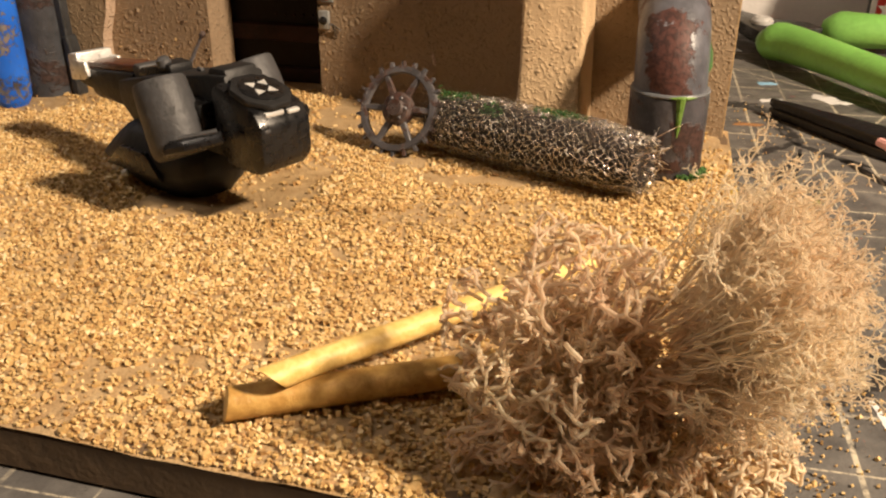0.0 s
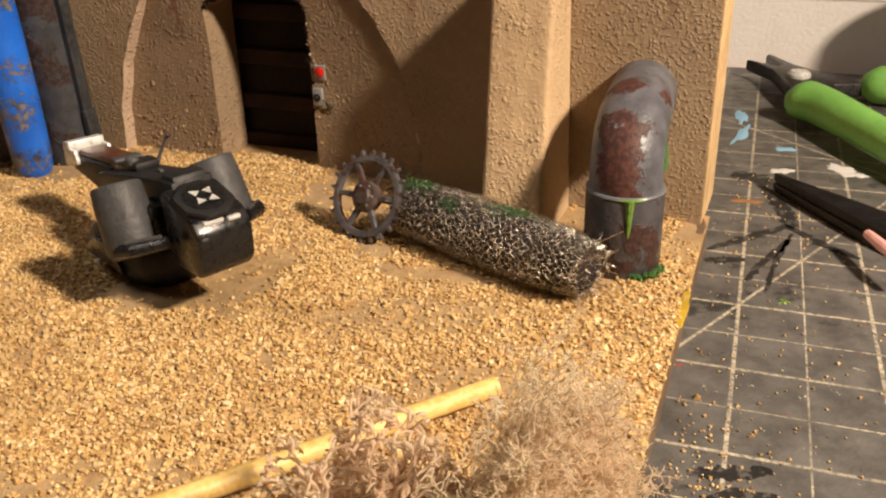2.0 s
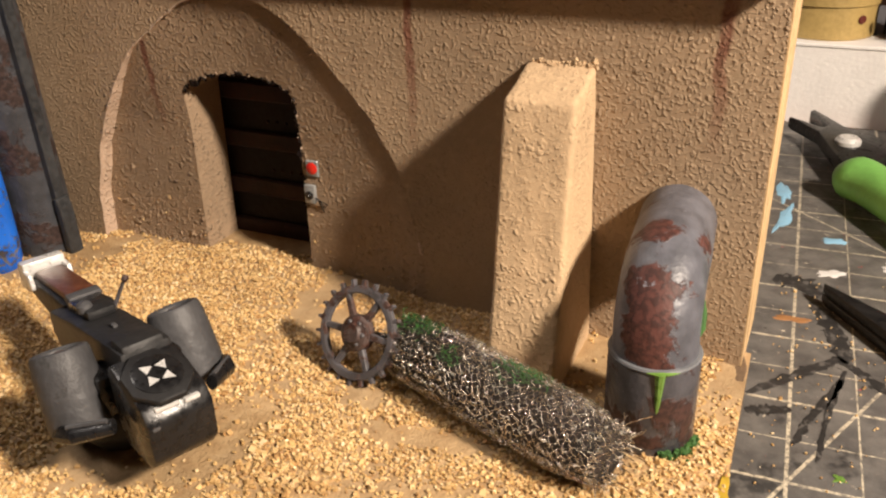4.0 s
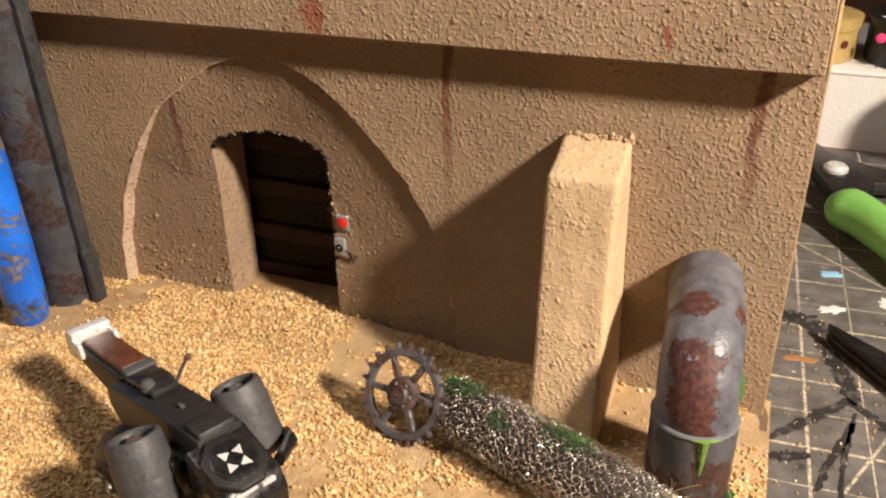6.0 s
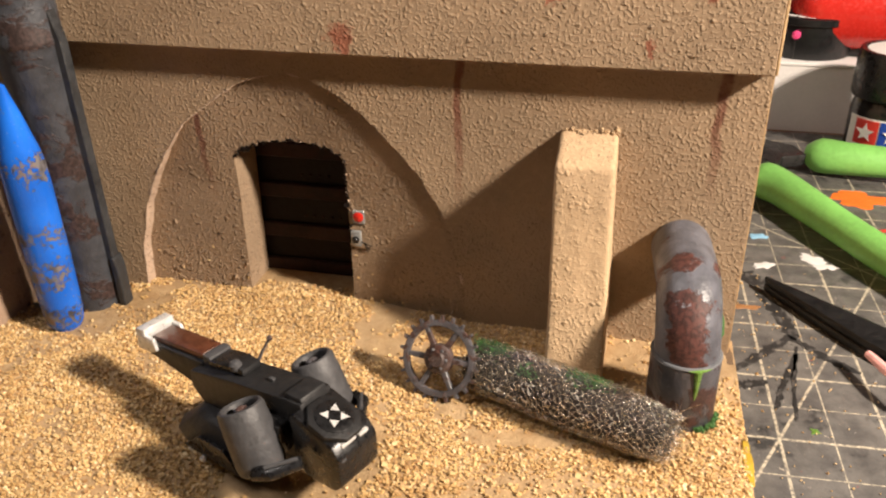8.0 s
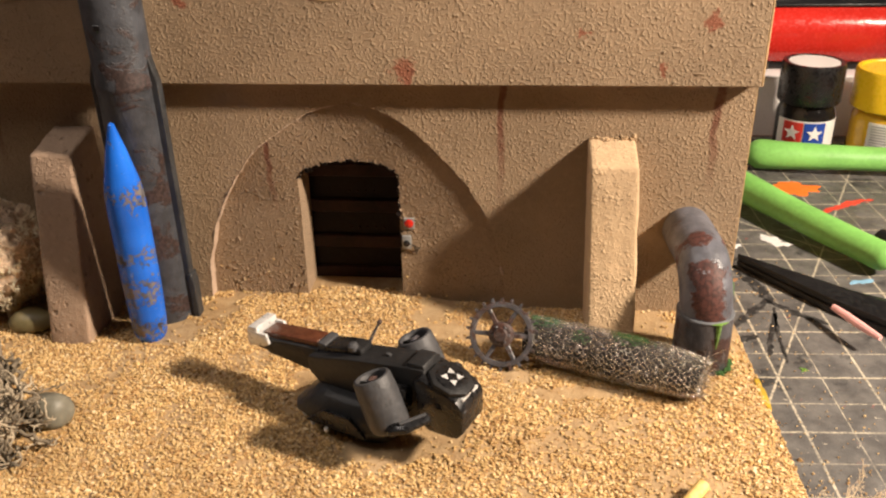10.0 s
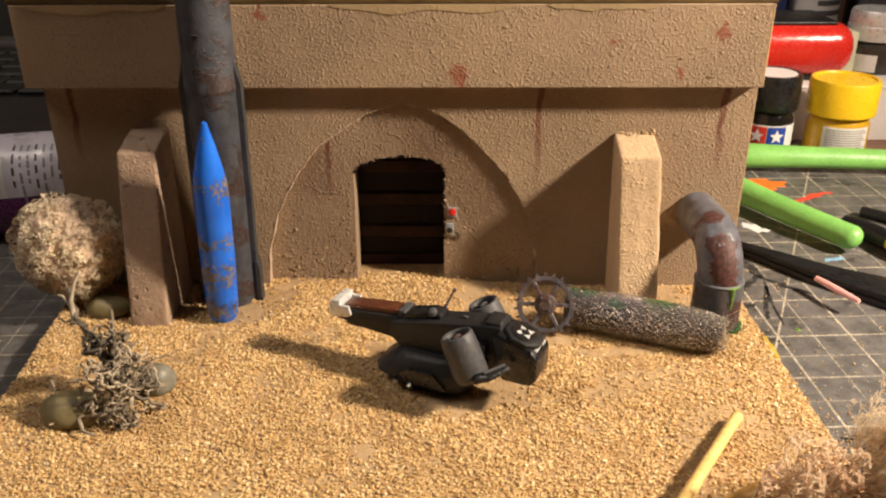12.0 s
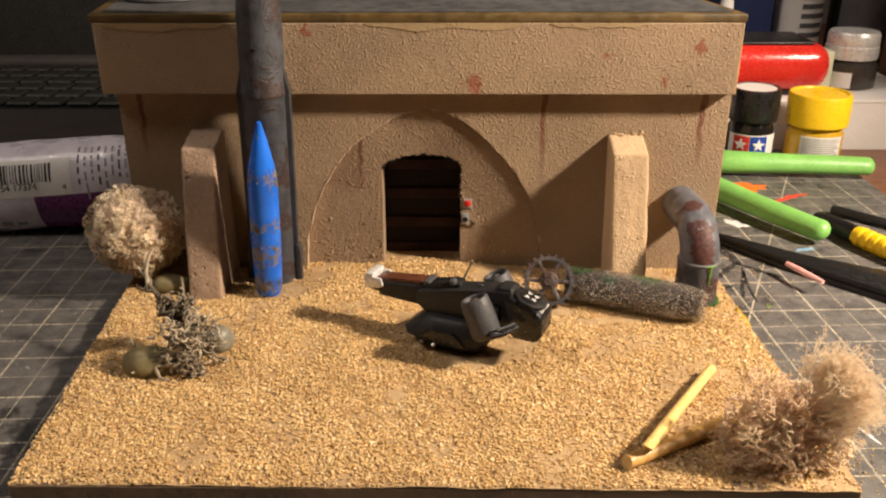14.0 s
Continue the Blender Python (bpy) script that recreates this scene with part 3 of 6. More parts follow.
def buttress(label, x0, x1, lean, y_top, y_bot, top_f, top_b, material):
    """A sloped stub pillar against the wall with a bevelled head. lean: how far its foot stands to the right."""
    bm = bmesh.new()
    prof = [(y_bot, -0.12), (y_top, top_f), (-0.004, top_b), (-0.004, -0.12)]
    n = 14
    rings = []
    for x in (x0, x1):
        rings.append([bm.verts.new((x + lean * (1 - z / top_f), y, z)) for y, z in prof])
    bm.faces.new(rings[0])
    bm.faces.new(rings[1][::-1])
    for i in range(4):
        j = (i + 1) % 4
        bm.faces.new((rings[0][i], rings[0][j], rings[1][j], rings[1][i]))
    bmesh.ops.recalc_face_normals(bm, faces=bm.faces)
    bmesh.ops.bevel(bm, geom=list(bm.edges), offset=0.09, segments=3, affect="EDGES", profile=0.5)
    bmesh.ops.subdivide_edges(bm, edges=[e for e in bm.edges if e.calc_length() > 1], cuts=8, use_grid_fill=True)
    bm.normal_update()
    for v in bm.verts:
        v.co += v.normal * (0.022 * noise.noise(v.co * 1.4) + 0.022 * noise.noise(v.co * 4.0))
    return part("buttress", bm, material, house, label, 50)


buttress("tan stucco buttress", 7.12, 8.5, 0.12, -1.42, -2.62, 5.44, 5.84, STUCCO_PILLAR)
buttress("pinkish stucco buttress, colour darkened for its shade", -9.4, -8.1, 0.06, -1.68, -3.1, 5.68, 6.05, STUCCO_PINK_SHADED)


def on_head(rng, count):
    return [(rng.uniform(7.15, 8.5), -0.02 - abs(rng.normal(0, 0.06)), 5.82 + rng.normal(0, 0.03)) for i in range(count)]


tagged(part("torn_foam", grains(70, 61, on_head, 0.04, "torn_foam", STUCCO_PILLAR), STUCCO_PILLAR, house, "torn foam along the top of the buttress"), kind="stuff")


def glue_drip(x0, x1, deep, seed):
    """A flat run of dried glue under the roof edge with a wavy lower rim."""
    n = 40
    low = []
    for i in range(n + 1):
        s = i / n
        low.append((x0 + (x1 - x0) * s, 10.19 - deep * math.sin(math.pi * s) ** 0.5 * (0.65 + 0.5 * noise.noise(Vector((s * 5, seed, 0.3))))))
    return prism([(x0, 10.2)] + low + [(x1, 10.2)], 0.022, Matrix(((1, 0, 0, 0), (0, 0, -1, -0.528), (0, 1, 0, 0), (0, 0, 0, 1))), 0.0)


part("glue_run", glue_drip(-2.3, 3.6, 0.4, 2.0), GLUE, house, "run of dried glue under the roof edge")
part("glue_run", glue_drip(4.6, 8.2, 0.28, 5.0), GLUE, house)
part("glue_run", glue_drip(-12.3, -7.5, 0.35, 8.0), GLUE, house)


def on_arch(rng, count):
    """Sand stuck low on the arch panel and the foot of the walls."""
    out = []
    while len(out) < count:
        if rng.random() < 0.6:
            x, z, y = rng.uniform(-5.0, -1.98), abs(rng.normal(0, 0.9)), WALL_T - 0.22
            if z > 3.4:
                continue
        else:
            x, z, y = rng.uniform(1.4, 4.4), abs(rng.normal(0, 0.8)), WALL_T - 0.22
        out.append((x, panel_y(x, z) + 0.024, z))
    return out


tagged(part("stucco_grit", grains(560, 17, on_arch, 0.042, "stucco_grit", STUCCO_PANEL), STUCCO_PANEL, house, "painted-over grains low on the arch"), kind="stuff")
tagged(part("stuck_sand", grains(70, 14, on_arch, 0.034, "stuck_sand"), GRAIN, house, "sand grains stuck low on the arch"), kind="stuff")


# ---- materials of the things ----


def chipped_blue():
    """Glossy blue paint, chipped to dull primer in clusters at the shoulder, the middle and the foot."""
    n = Nodes("chipped_blue_paint")
    z = n.xyz()[2]
    share = n.math("MULTIPLY", n.noise(95, 4, 0.6), 0.30)
    for level, reach in ((5.0, 0.55), (3.0, 0.7), (1.9, 0.9), (0.55, 0.75)):
        share = n.math("ADD", share, n.step(n.math("ABSOLUTE", n.math("SUBTRACT", z, level * S)), 0.0, reach * S, 0.115, 0.0))
    chips = n.step(n.math("ADD", share, n.math("MULTIPLY", n.noise(640, 7, 0.75), 0.62)), 0.548, 0.572)
    fine = n.noise(900, 4)
    col = n.mix(n.step(n.noise(40, 4), 0.35, 0.65), (0.012, 0.12, 0.62), (0.022, 0.18, 0.84))
    col = n.mix(n.step(n.noise(1500, 3, 0.7), 0.66, 0.7, 0.0, 0.5), col, (0.25, 0.38, 0.75))
    primer = n.ramp(n.noise(230, 4), [(0.38, (0.05, 0.045, 0.05)), (0.52, (0.17, 0.165, 0.175)), (0.72, (0.20, 0.13, 0.09))])
    col = n.mix(chips, col, primer)
    return n.done(col, n.mix(chips, (0.26,) * 3, (0.7,) * 3), 0.0, n.math("SUBTRACT", n.math("MULTIPLY", fine, 0.3), chips), 0.00012)


BLUE = chipped_blue()
TUBE_PAINT = rusty("blue_grey_rust_paint", (0.048, 0.052, 0.062), (0.052, 0.032, 0.030), 0.53, 75, 0.42)
TUBE_DARK = plain("dark_flange_paint", (0.030, 0.032, 0.035), 0.45, vary=0.4)
PIPE_PAINT = rusty("grey_pipe_rust_paint", (0.10, 0.102, 0.12), (0.095, 0.033, 0.026), 0.57, 95, 0.4, [(10.5, -3.5, 2.3, 0.95), (10.42, -3.1, 2.85, 0.95), (10.3, -2.0, 3.65, 0.55), (11.1, -1.7, 3.3, 0.6)])
PIPE_DARK = rusty("dark_pipe_rust_paint", (0.062, 0.06, 0.068), (0.065, 0.03, 0.025), 0.50, 90, 0.3)
SLIME = plain("green_slime_paint", (0.105, 0.195, 0.035), 0.3, vary=0.4)
BLACK = plain("black_gloss_plastic", (0.010, 0.010, 0.011), 0.3, vary=0.3, depth=0.0001)
BLACK_WORN = plain("black_worn_paint", (0.016, 0.016, 0.017), 0.5, vary=0.3, spots=(0.10, 0.10, 0.10), spot_scale=420, spot_at=0.70, Specular_IOR_Level=0.35)
POD = plain("grey_pod_paint", (0.058, 0.058, 0.062), 0.55, vary=0.25, spots=(0.03, 0.03, 0.03), spot_scale=120, spot_at=0.62)
GRIP = wood("red_brown_grip", (0.050, 0.014, 0.007), (0.13, 0.045, 0.022), (6, 6, 6), 0.3, 120)
SILVER = plain("silver_paint", (0.72, 0.72, 0.71), 0.34, 0.35, vary=0.12)
GEAR_METAL = rusty("gunmetal_rust", (0.09, 0.086, 0.094), (0.11, 0.06, 0.048), 0.52, 260, 0.4)
WIRE = plain("steel_wire", (0.80, 0.75, 0.67), 0.18, 1.0, vary=0.15, grain=900)
# Brown core, darkened to stand for shade in the gaps between wires.
WIRE_CORE = plain("gap_shade_core", (0.020, 0.014, 0.011), 0.7, vary=0.6, grain=500, depth=0.0008)
WIRE_GREEN = plain("green_painted_wire", (0.035, 0.13, 0.022), 0.35, 0.1, vary=0.5)
MOSS = plain("dark_green_moss", (0.035, 0.095, 0.02), 0.7, vary=0.5)
STICK = wood("peeled_stick_wood", (0.66, 0.42, 0.12), (0.84, 0.61, 0.24), (4, 4, 4), 0.42, 160)
STICK_END = wood("pale_cut_wood", (0.55, 0.36, 0.13), (0.72, 0.52, 0.24), (8, 8, 8), 0.6, 300)
STICK_B = wood("darker_stick_wood", (0.44, 0.24, 0.065), (0.62, 0.38, 0.12), (4, 4, 4), 0.4, 160)


def fibre(name, c, share, clear=0.0):
    """Dry plant fibre that lets some light through; clear: the share of open gaps between the finest hairs."""
    m = plain(name, c, 0.85, vary=0.3, grain=500)
    t = m.node_tree
    glow = t.nodes.new("ShaderNodeBsdfTranslucent")
    glow.inputs["Color"].default_value = (*c, 1)
    blend = t.nodes.new("ShaderNodeMixShader")
    blend.inputs[0].default_value = share
    t.links.new(t.nodes["Principled BSDF"].outputs[0], blend.inputs[1])
    t.links.new(glow.outputs[0], blend.inputs[2])
    out = blend.outputs[0]
    if clear:
        gap, most = t.nodes.new("ShaderNodeBsdfTransparent"), t.nodes.new("ShaderNodeMixShader")
        most.inputs[0].default_value = clear
        t.links.new(out, most.inputs[1])
        t.links.new(gap.outputs[0], most.inputs[2])
        out = most.outputs[0]
    t.links.new(out, t.nodes["Material Output"].inputs["Surface"])
    return m


LICHEN = fibre("dry_tan_lichen", (0.99, 0.80, 0.61), 0.55, 0.28)
# Solid lumps of this are added behind the strands to brighten their gaps.
LICHEN_CORE = plain("lichen_gap_filler", (0.66, 0.50, 0.36), 0.9, vary=0.45, grain=700, depth=0.001)
LICHEN_BALL = fibre("pinkish_lichen", (0.96, 0.80, 0.61), 0.45)
LICHEN_PALE = fibre("pale_lichen_tips", (0.88, 0.69, 0.50), 0.4)
PLUME = fibre("feathery_fibre", (0.99, 0.82, 0.62), 0.6, 0.45)

DARK_ROOT = plain("dark_grey_root", (0.16, 0.13, 0.09), 0.75, vary=0.55, grain=350)
PALE_ROOT = plain("pale_grey_root", (0.42, 0.35, 0.25), 0.75, vary=0.4, grain=350)
STONE = plain("olive_stone", (0.17, 0.14, 0.065), 0.5, vary=0.3, grain=250)
STONE_GREY = plain("grey_green_stone", (0.18, 0.17, 0.13), 0.5, vary=0.3, grain=250)
LAPTOP = plain("dark_grey_laptop_shell", (0.045, 0.038, 0.037), 0.4, vary=0.15)
RED_LENS = plain("red_lens", (0.55, 0.025, 0.015), 0.2, vary=0.1)
GREY_PLATE = plain("grey_plate", (0.32, 0.33, 0.33), 0.4, 0.3, vary=0.2)
HUB_RUST = rusty("rust_brown_hub", (0.085, 0.06, 0.055), (0.075, 0.03, 0.02), 0.5, 300, 0.5)
GOLD_TIN = plain("cream_gold_enamel", (0.42, 0.30, 0.11), 0.4, vary=0.15)
DARK_RED = plain("dark_red_print", (0.10, 0.02, 0.015), 0.4, vary=0.2)
PALE_INK = plain("pale_grey_print", (0.30, 0.29, 0.31), 0.5, vary=0.2)
KEY = plain("matt_black_key", (0.010, 0.010, 0.010), 0.6, vary=0.2, Specular_IOR_Level=0.3)
SMOKED = plain("smoky_liquid_glass", (0.045, 0.040, 0.036), 0.07, vary=0.35, depth=0.00005)
RING_GREY = plain("worn_ring_grey", (0.115, 0.12, 0.13), 0.35, vary=0.45, grain=260)
HANDLE_GREEN = plain("lime_green_rubber", (0.21, 0.50, 0.115), 0.42, vary=0.12, depth=0.0001)
TOOL_BLACK = plain("black_tool_plastic", (0.010, 0.010, 0.011), 0.38, vary=0.3)
TOOL_STEEL = plain("dark_tool_steel", (0.05, 0.05, 0.05), 0.35, 0.7, vary=0.3)
YELLOW = plain("yellow_plastic", (0.85, 0.55, 0.012), 0.33, vary=0.06, depth=0.0001)
RED = plain("red_plastic", (0.62, 0.030, 0.020), 0.22, vary=0.08, depth=0.0001)
WHITE = plain("white_paper", (0.80, 0.78, 0.76), 0.7, vary=0.04)
LABEL = plain("white_label", (0.74, 0.72, 0.69), 0.45, vary=0.06)
CREAM = plain("cream_card", (0.62, 0.62, 0.45), 0.6, vary=0.05)
PINK = plain("pink_plastic", (0.80, 0.42, 0.40), 0.5, vary=0.1)
HOT_PINK = plain("pink_pin_head", (0.85, 0.08, 0.25), 0.25, vary=0.05)
INK = plain("grey_print", (0.10, 0.10, 0.11), 0.5, vary=0.2)
BLUE_PRINT = plain("blue_print", (0.02, 0.06, 0.34), 0.4, vary=0.1)
RED_PRINT = plain("red_print", (0.60, 0.04, 0.03), 0.4, vary=0.1)
PURPLE = plain("purple_print", (0.14, 0.025, 0.13), 0.3, vary=0.15)
BAG = plain("grey_white_film", (0.70, 0.66, 0.73), 0.28, vary=0.08, grain=120, depth=0.0004)
BLUE_BOX = plain("dark_blue_card", (0.02, 0.035, 0.12), 0.4, vary=0.2)
ORANGE_PAINT = plain("orange_paint", (0.80, 0.17, 0.02), 0.5, vary=0.1)
RED_PAINT = plain("red_paint", (0.55, 0.05, 0.03), 0.5, vary=0.15)
WHITE_PAINT = plain("white_paint", (0.66, 0.66, 0.66), 0.5, vary=0.1)
BROWN_PAINT = plain("brown_paint", (0.30, 0.15, 0.06), 0.5, vary=0.2)
OCHRE = plain("ochre_yellow_paint", (0.45, 0.30, 0.03), 0.45, vary=0.25)
BLACK_PAINT = plain("black_ink", (0.006, 0.006, 0.007), 0.35, vary=0.2)
SMEAR_INK = plain("worn_black_ink", (0.024, 0.023, 0.023), 0.5, vary=0.3, spots=(0.085, 0.08, 0.076), spot_scale=420, spot_at=0.54)
SKY_PAINT = plain("pale_blue_paint", (0.22, 0.42, 0.60), 0.5, vary=0.15)
JAR_PAINT = plain("dark_paint_in_jar", (0.010, 0.009, 0.009), 0.12, vary=0.2)
YELLOW_JAR = plain("ochre_paint_in_jar", (0.55, 0.33, 0.02), 0.15, vary=0.15)


# ---- strands: lichen, roots and wire ----
def strands(name, lines, material, sides=4):
    """Thin tapered tubes in one mesh. lines: (points, radii)."""
    verts, faces, base = [], [], 0
    ang = np.arange(sides) * 2 * math.pi / sides
    for pts, rad in lines:
        p = np.asarray(pts, dtype=float)
        d = np.gradient(p, axis=0)
        d /= np.linalg.norm(d, axis=1)[:, None] + 1e-9
        ref = np.array([0.31, 0.52, 0.79])
        s = np.cross(d, ref)
        s /= np.linalg.norm(s, axis=1)[:, None] + 1e-9
        u = np.cross(d, s)
        r = np.asarray(rad, dtype=float)[:, None, None]
        ring = p[:, None, :] + r * (s[:, None, :] * np.cos(ang)[None, :, None] + u[:, None, :] * np.sin(ang)[None, :, None])
        verts.append(ring.reshape(-1, 3))
        n = len(p)
        for i in range(n - 1):
            for k in range(sides):
                j = (k + 1) % sides
                faces.append((base + i * sides + k, base + i * sides + j, base + (i + 1) * sides + j, base + (i + 1) * sides + k))
        base += n * sides
    return raw(name, np.concatenate(verts), faces, material)


def forked(rng, start, way, length, radius, depth, curl, inside, lines, spread=0.7, lift=0.0, thin=0.7):
    """A twig that forks again and again, kept inside a form."""
    n = max(2, int(length / 0.075))
    p, d = np.array(start, float), np.array(way, float)
    pts = [p.copy()]
    for i in range(n):
        d = d + rng.normal(0, curl, 3) + np.array([0, 0, lift])
        d /= np.linalg.norm(d)
        q = p + d * length / n
        if not inside(q):
            d = d + rng.normal(0, 0.8, 3)
            d /= np.linalg.norm(d)
            q = p + d * length / n * 0.5
            if not inside(q):
                break
        p = q
        pts.append(p.copy())
    if len(pts) < 3:
        return
    lines.append((pts, np.linspace(radius, radius * (thin - 0.05) if depth else radius * (thin - 0.35), len(pts))))
    if depth:
        for k in range(2 if rng.random() < 0.75 else 3):
            w = d + rng.normal(0, spread, 3)
            forked(rng, pts[-1], w / np.linalg.norm(w), length * rng.uniform(0.55, 0.9), radius * thin, depth - 1, curl, inside, lines, spread, lift, thin)


def ellipsoid(c, r, z_min=-0.02, rough=0.25, seed=0):
    c, r = np.array(c), np.array(r)

    def inside(p):
        q = (p - c) / r
        k = 1 + rough * noise.noise(Vector(p) * 1.3 + Vector((seed, 0, 0)))
        return float(q @ q) < k and p[2] > z_min
    return inside


def lichen(name, c, r, count, material, seed, radius=0.035, length=0.8, depth=3, shell=0.55, curl=0.28, lean=(0, 0, 0), lift=0.0, thin=0.7, sides=4, rough=0.25):
    rng = np.random.default_rng(seed)
    inside = ellipsoid(c, r, rough=rough, seed=seed)
    lines = []
    for i in range(count):
        w = rng.normal(0, 1, 3)
        w /= np.linalg.norm(w)
        start = np.array(c) + w * np.array(r) * rng.uniform(0.1, shell)
        if start[2] < 0.05:
            start[2] = 0.05
        way = w + np.array(lean)
        forked(rng, start, way / np.linalg.norm(way), length * rng.uniform(0.6, 1.2), radius * rng.uniform(0.8, 1.25), depth, curl, inside, lines, lift=lift, thin=thin)
    return strands(name, lines, material, sides)


def lump(c, r, seed, rough):
    """A knobbly rounded mass."""
    bm = bmesh.new()
    bmesh.ops.create_icosphere(bm, subdivisions=5, radius=1)
    for v in bm.verts:
        k = 1 + rough * (noise.noise(v.co * 2.2 + Vector((seed, 0, 0))) * 0.6 + noise.noise(v.co * 7.0 + Vector((0, seed, 0))) * 0.5)
        v.co = Vector((c[0] + v.co.x * r[0] * k, c[1] + v.co.y * r[1] * k, max(0.0, c[2] + v.co.z * r[2] * k)))
    return bm


# tan lichen ball beside the house
ball = thing("lichen_ball", (-11.6, -1.5, 0), "round tan reindeer lichen ball leaning against the house", "lichen")
part("crown", lichen("crown", (-11.7, -1.35, 2.15), (2.0, 1.42, 1.97), 2300, LICHEN_BALL, 21, 0.018, 0.24, 3, 0.98, 0.26, thin=0.95, sides=3), LICHEN_BALL, ball)
part("core", lump((-11.7, -1.35, 2.15), (1.72, 1.2, 1.7), 3, 0.2), LICHEN_CORE, ball, "solid tan core added to brighten the gaps", 80)
part("root", strands("root", [([(-11.6, -1.3, 1.9), (-11.5, -1.5, 1.0), (-11.3, -1.7, 0.4), (-11.2, -1.9, -0.05)], [0.3, 0.25, 0.2, 0.16])], LICHEN, 8), LICHEN, ball)

# dry bush on the front edge of the base
bush = thing("dry_lichen_bush", (10.0, -12.8, 0), "dry tan lichen bush with a feathery pale side", "bush")
part("crown", lichen("crown", (10.0, -12.85, 0.9), (1.55, 1.05, 1.88), 420, LICHEN, 5, 0.025, 0.26, 4, 0.92, 0.22, lift=0.01, thin=0.93, sides=4, rough=0.6), LICHEN, bush, "coarse forked tan lichen")
part("core", lump((10.2, -12.75, 0.45), (0.8, 0.6, 0.8), 8, 0.3), LICHEN_CORE, bush, "solid tan core added to fill the bush", 80)
part("skirt", lichen("skirt", (11.2, -12.9, 0.4), (1.2, 0.85, 0.6), 75, LICHEN_PALE, 12, 0.03, 0.22, 4, 0.85, 0.15, thin=0.9), LICHEN_PALE, bush, "flattened lichen on the sand")


def plume(seed, count):
    """Fine fibres that fan out to one side of the bush and fork into a misty rim."""
    rng = np.random.default_rng(seed)
    lines = []
    foot = np.array([10.45, -12.75, 1.15])

    def free(p):
        return p[2] > 0.03
    for i in range(count):
        tilt = float(np.clip(rng.normal(32, 18), -14, 56))
        side = radians(float(np.clip(rng.normal(0, 17), -32, 32)))
        reach = (1.42 + 1.12 * smoothstep(-5, 40, tilt) + 0.5 * noise.noise(Vector((tilt * 0.09, side * 5, 2.0)))) * rng.uniform(0.84, 1.0)
        tilt = radians(tilt)
        way = np.array([math.cos(tilt) * math.cos(side), math.sin(side), math.sin(tilt)])
        begin = reach * rng.uniform(0.3, 0.8)
        p = foot + rng.normal(0, 0.14, 3) + way * begin
        pts = [p.copy()]
        d = way.copy()
        for k in range(5):
            d = d + way * 0.25 + rng.normal(0, 0.16, 3)
            d /= np.linalg.norm(d)
            p = p + d * (reach - begin) / 5 * 0.9
            if p[2] < 0.03:
                p[2] = 0.03
            pts.append(p.copy())
            if k > 0:
                w = d + rng.normal(0, 0.5, 3)
                forked(rng, p, w / np.linalg.norm(w), rng.uniform(0.09, 0.17), 0.0095, 3 if k > 2 else 2, 0.3, free, lines, 0.7, 0.0, 0.95)
        lines.append((pts, np.linspace(0.013, 0.0095, len(pts))))
    return strands("plume", lines, PLUME, 3)


part("plume", plume(9, 620), PLUME, bush, "fine pale feathery fibres")

# dark root bush with stones
root = thing("dark_root_bush", (-7.9, -7.8, 0), "tangle of dark grey dried roots among olive stones", "bush")
part("tangle", lichen("tangle", (-7.75, -8.0, 0.75), (1.3, 1.05, 1.05), 21, DARK_ROOT, 31, 0.055, 0.55, 3, 0.7, 0.34, thin=0.82), DARK_ROOT, root)
part("upper_tangle", lichen("upper_tangle", (-8.25, -7.1, 1.6), (0.85, 0.6, 0.8), 26, DARK_ROOT, 35, 0.085, 0.5, 2, 0.6, 0.3), DARK_ROOT, root)
part("pale_growth", lichen("pale_growth", (-7.8, -7.9, 0.85), (1.5, 1.25, 1.2), 36, PALE_ROOT, 33, 0.064, 0.5, 3, 0.9, 0.34), PALE_ROOT, root)
antler = [([(-8.2, -8.5, 0.35), (-8.7, -8.75, 0.4), (-9.2, -8.3, 0.45), (-9.7, -7.9, 0.55), (-10.0, -7.5, 0.75)], np.linspace(0.08, 0.03, 5)), ([(-8.8, -8.7, 0.4), (-8.5, -9.2, 0.25), (-8.1, -9.35, 0.2)], np.linspace(0.07, 0.03, 3)), ([(-9.2, -8.3, 0.45), (-9.3, -8.8, 0.3), (-9.5, -9.0, 0.3)], np.linspace(0.06, 0.02, 3)), ([(-9.6, -6.2, 2.0), (-9.75, -5.9, 2.5), (-9.65, -5.7, 3.0), (-9.5, -5.6, 3.3)], np.linspace(0.1, 0.04, 4)), ([(-9.7, -6.0, 2.3), (-10.0, -5.8, 2.6), (-10.2, -5.7, 2.6)], np.linspace(0.06, 0.025, 3))]
part("antler_twig", strands("antler_twig", antler, PALE_ROOT, 6), PALE_ROOT, root, "pale antler-like twig")


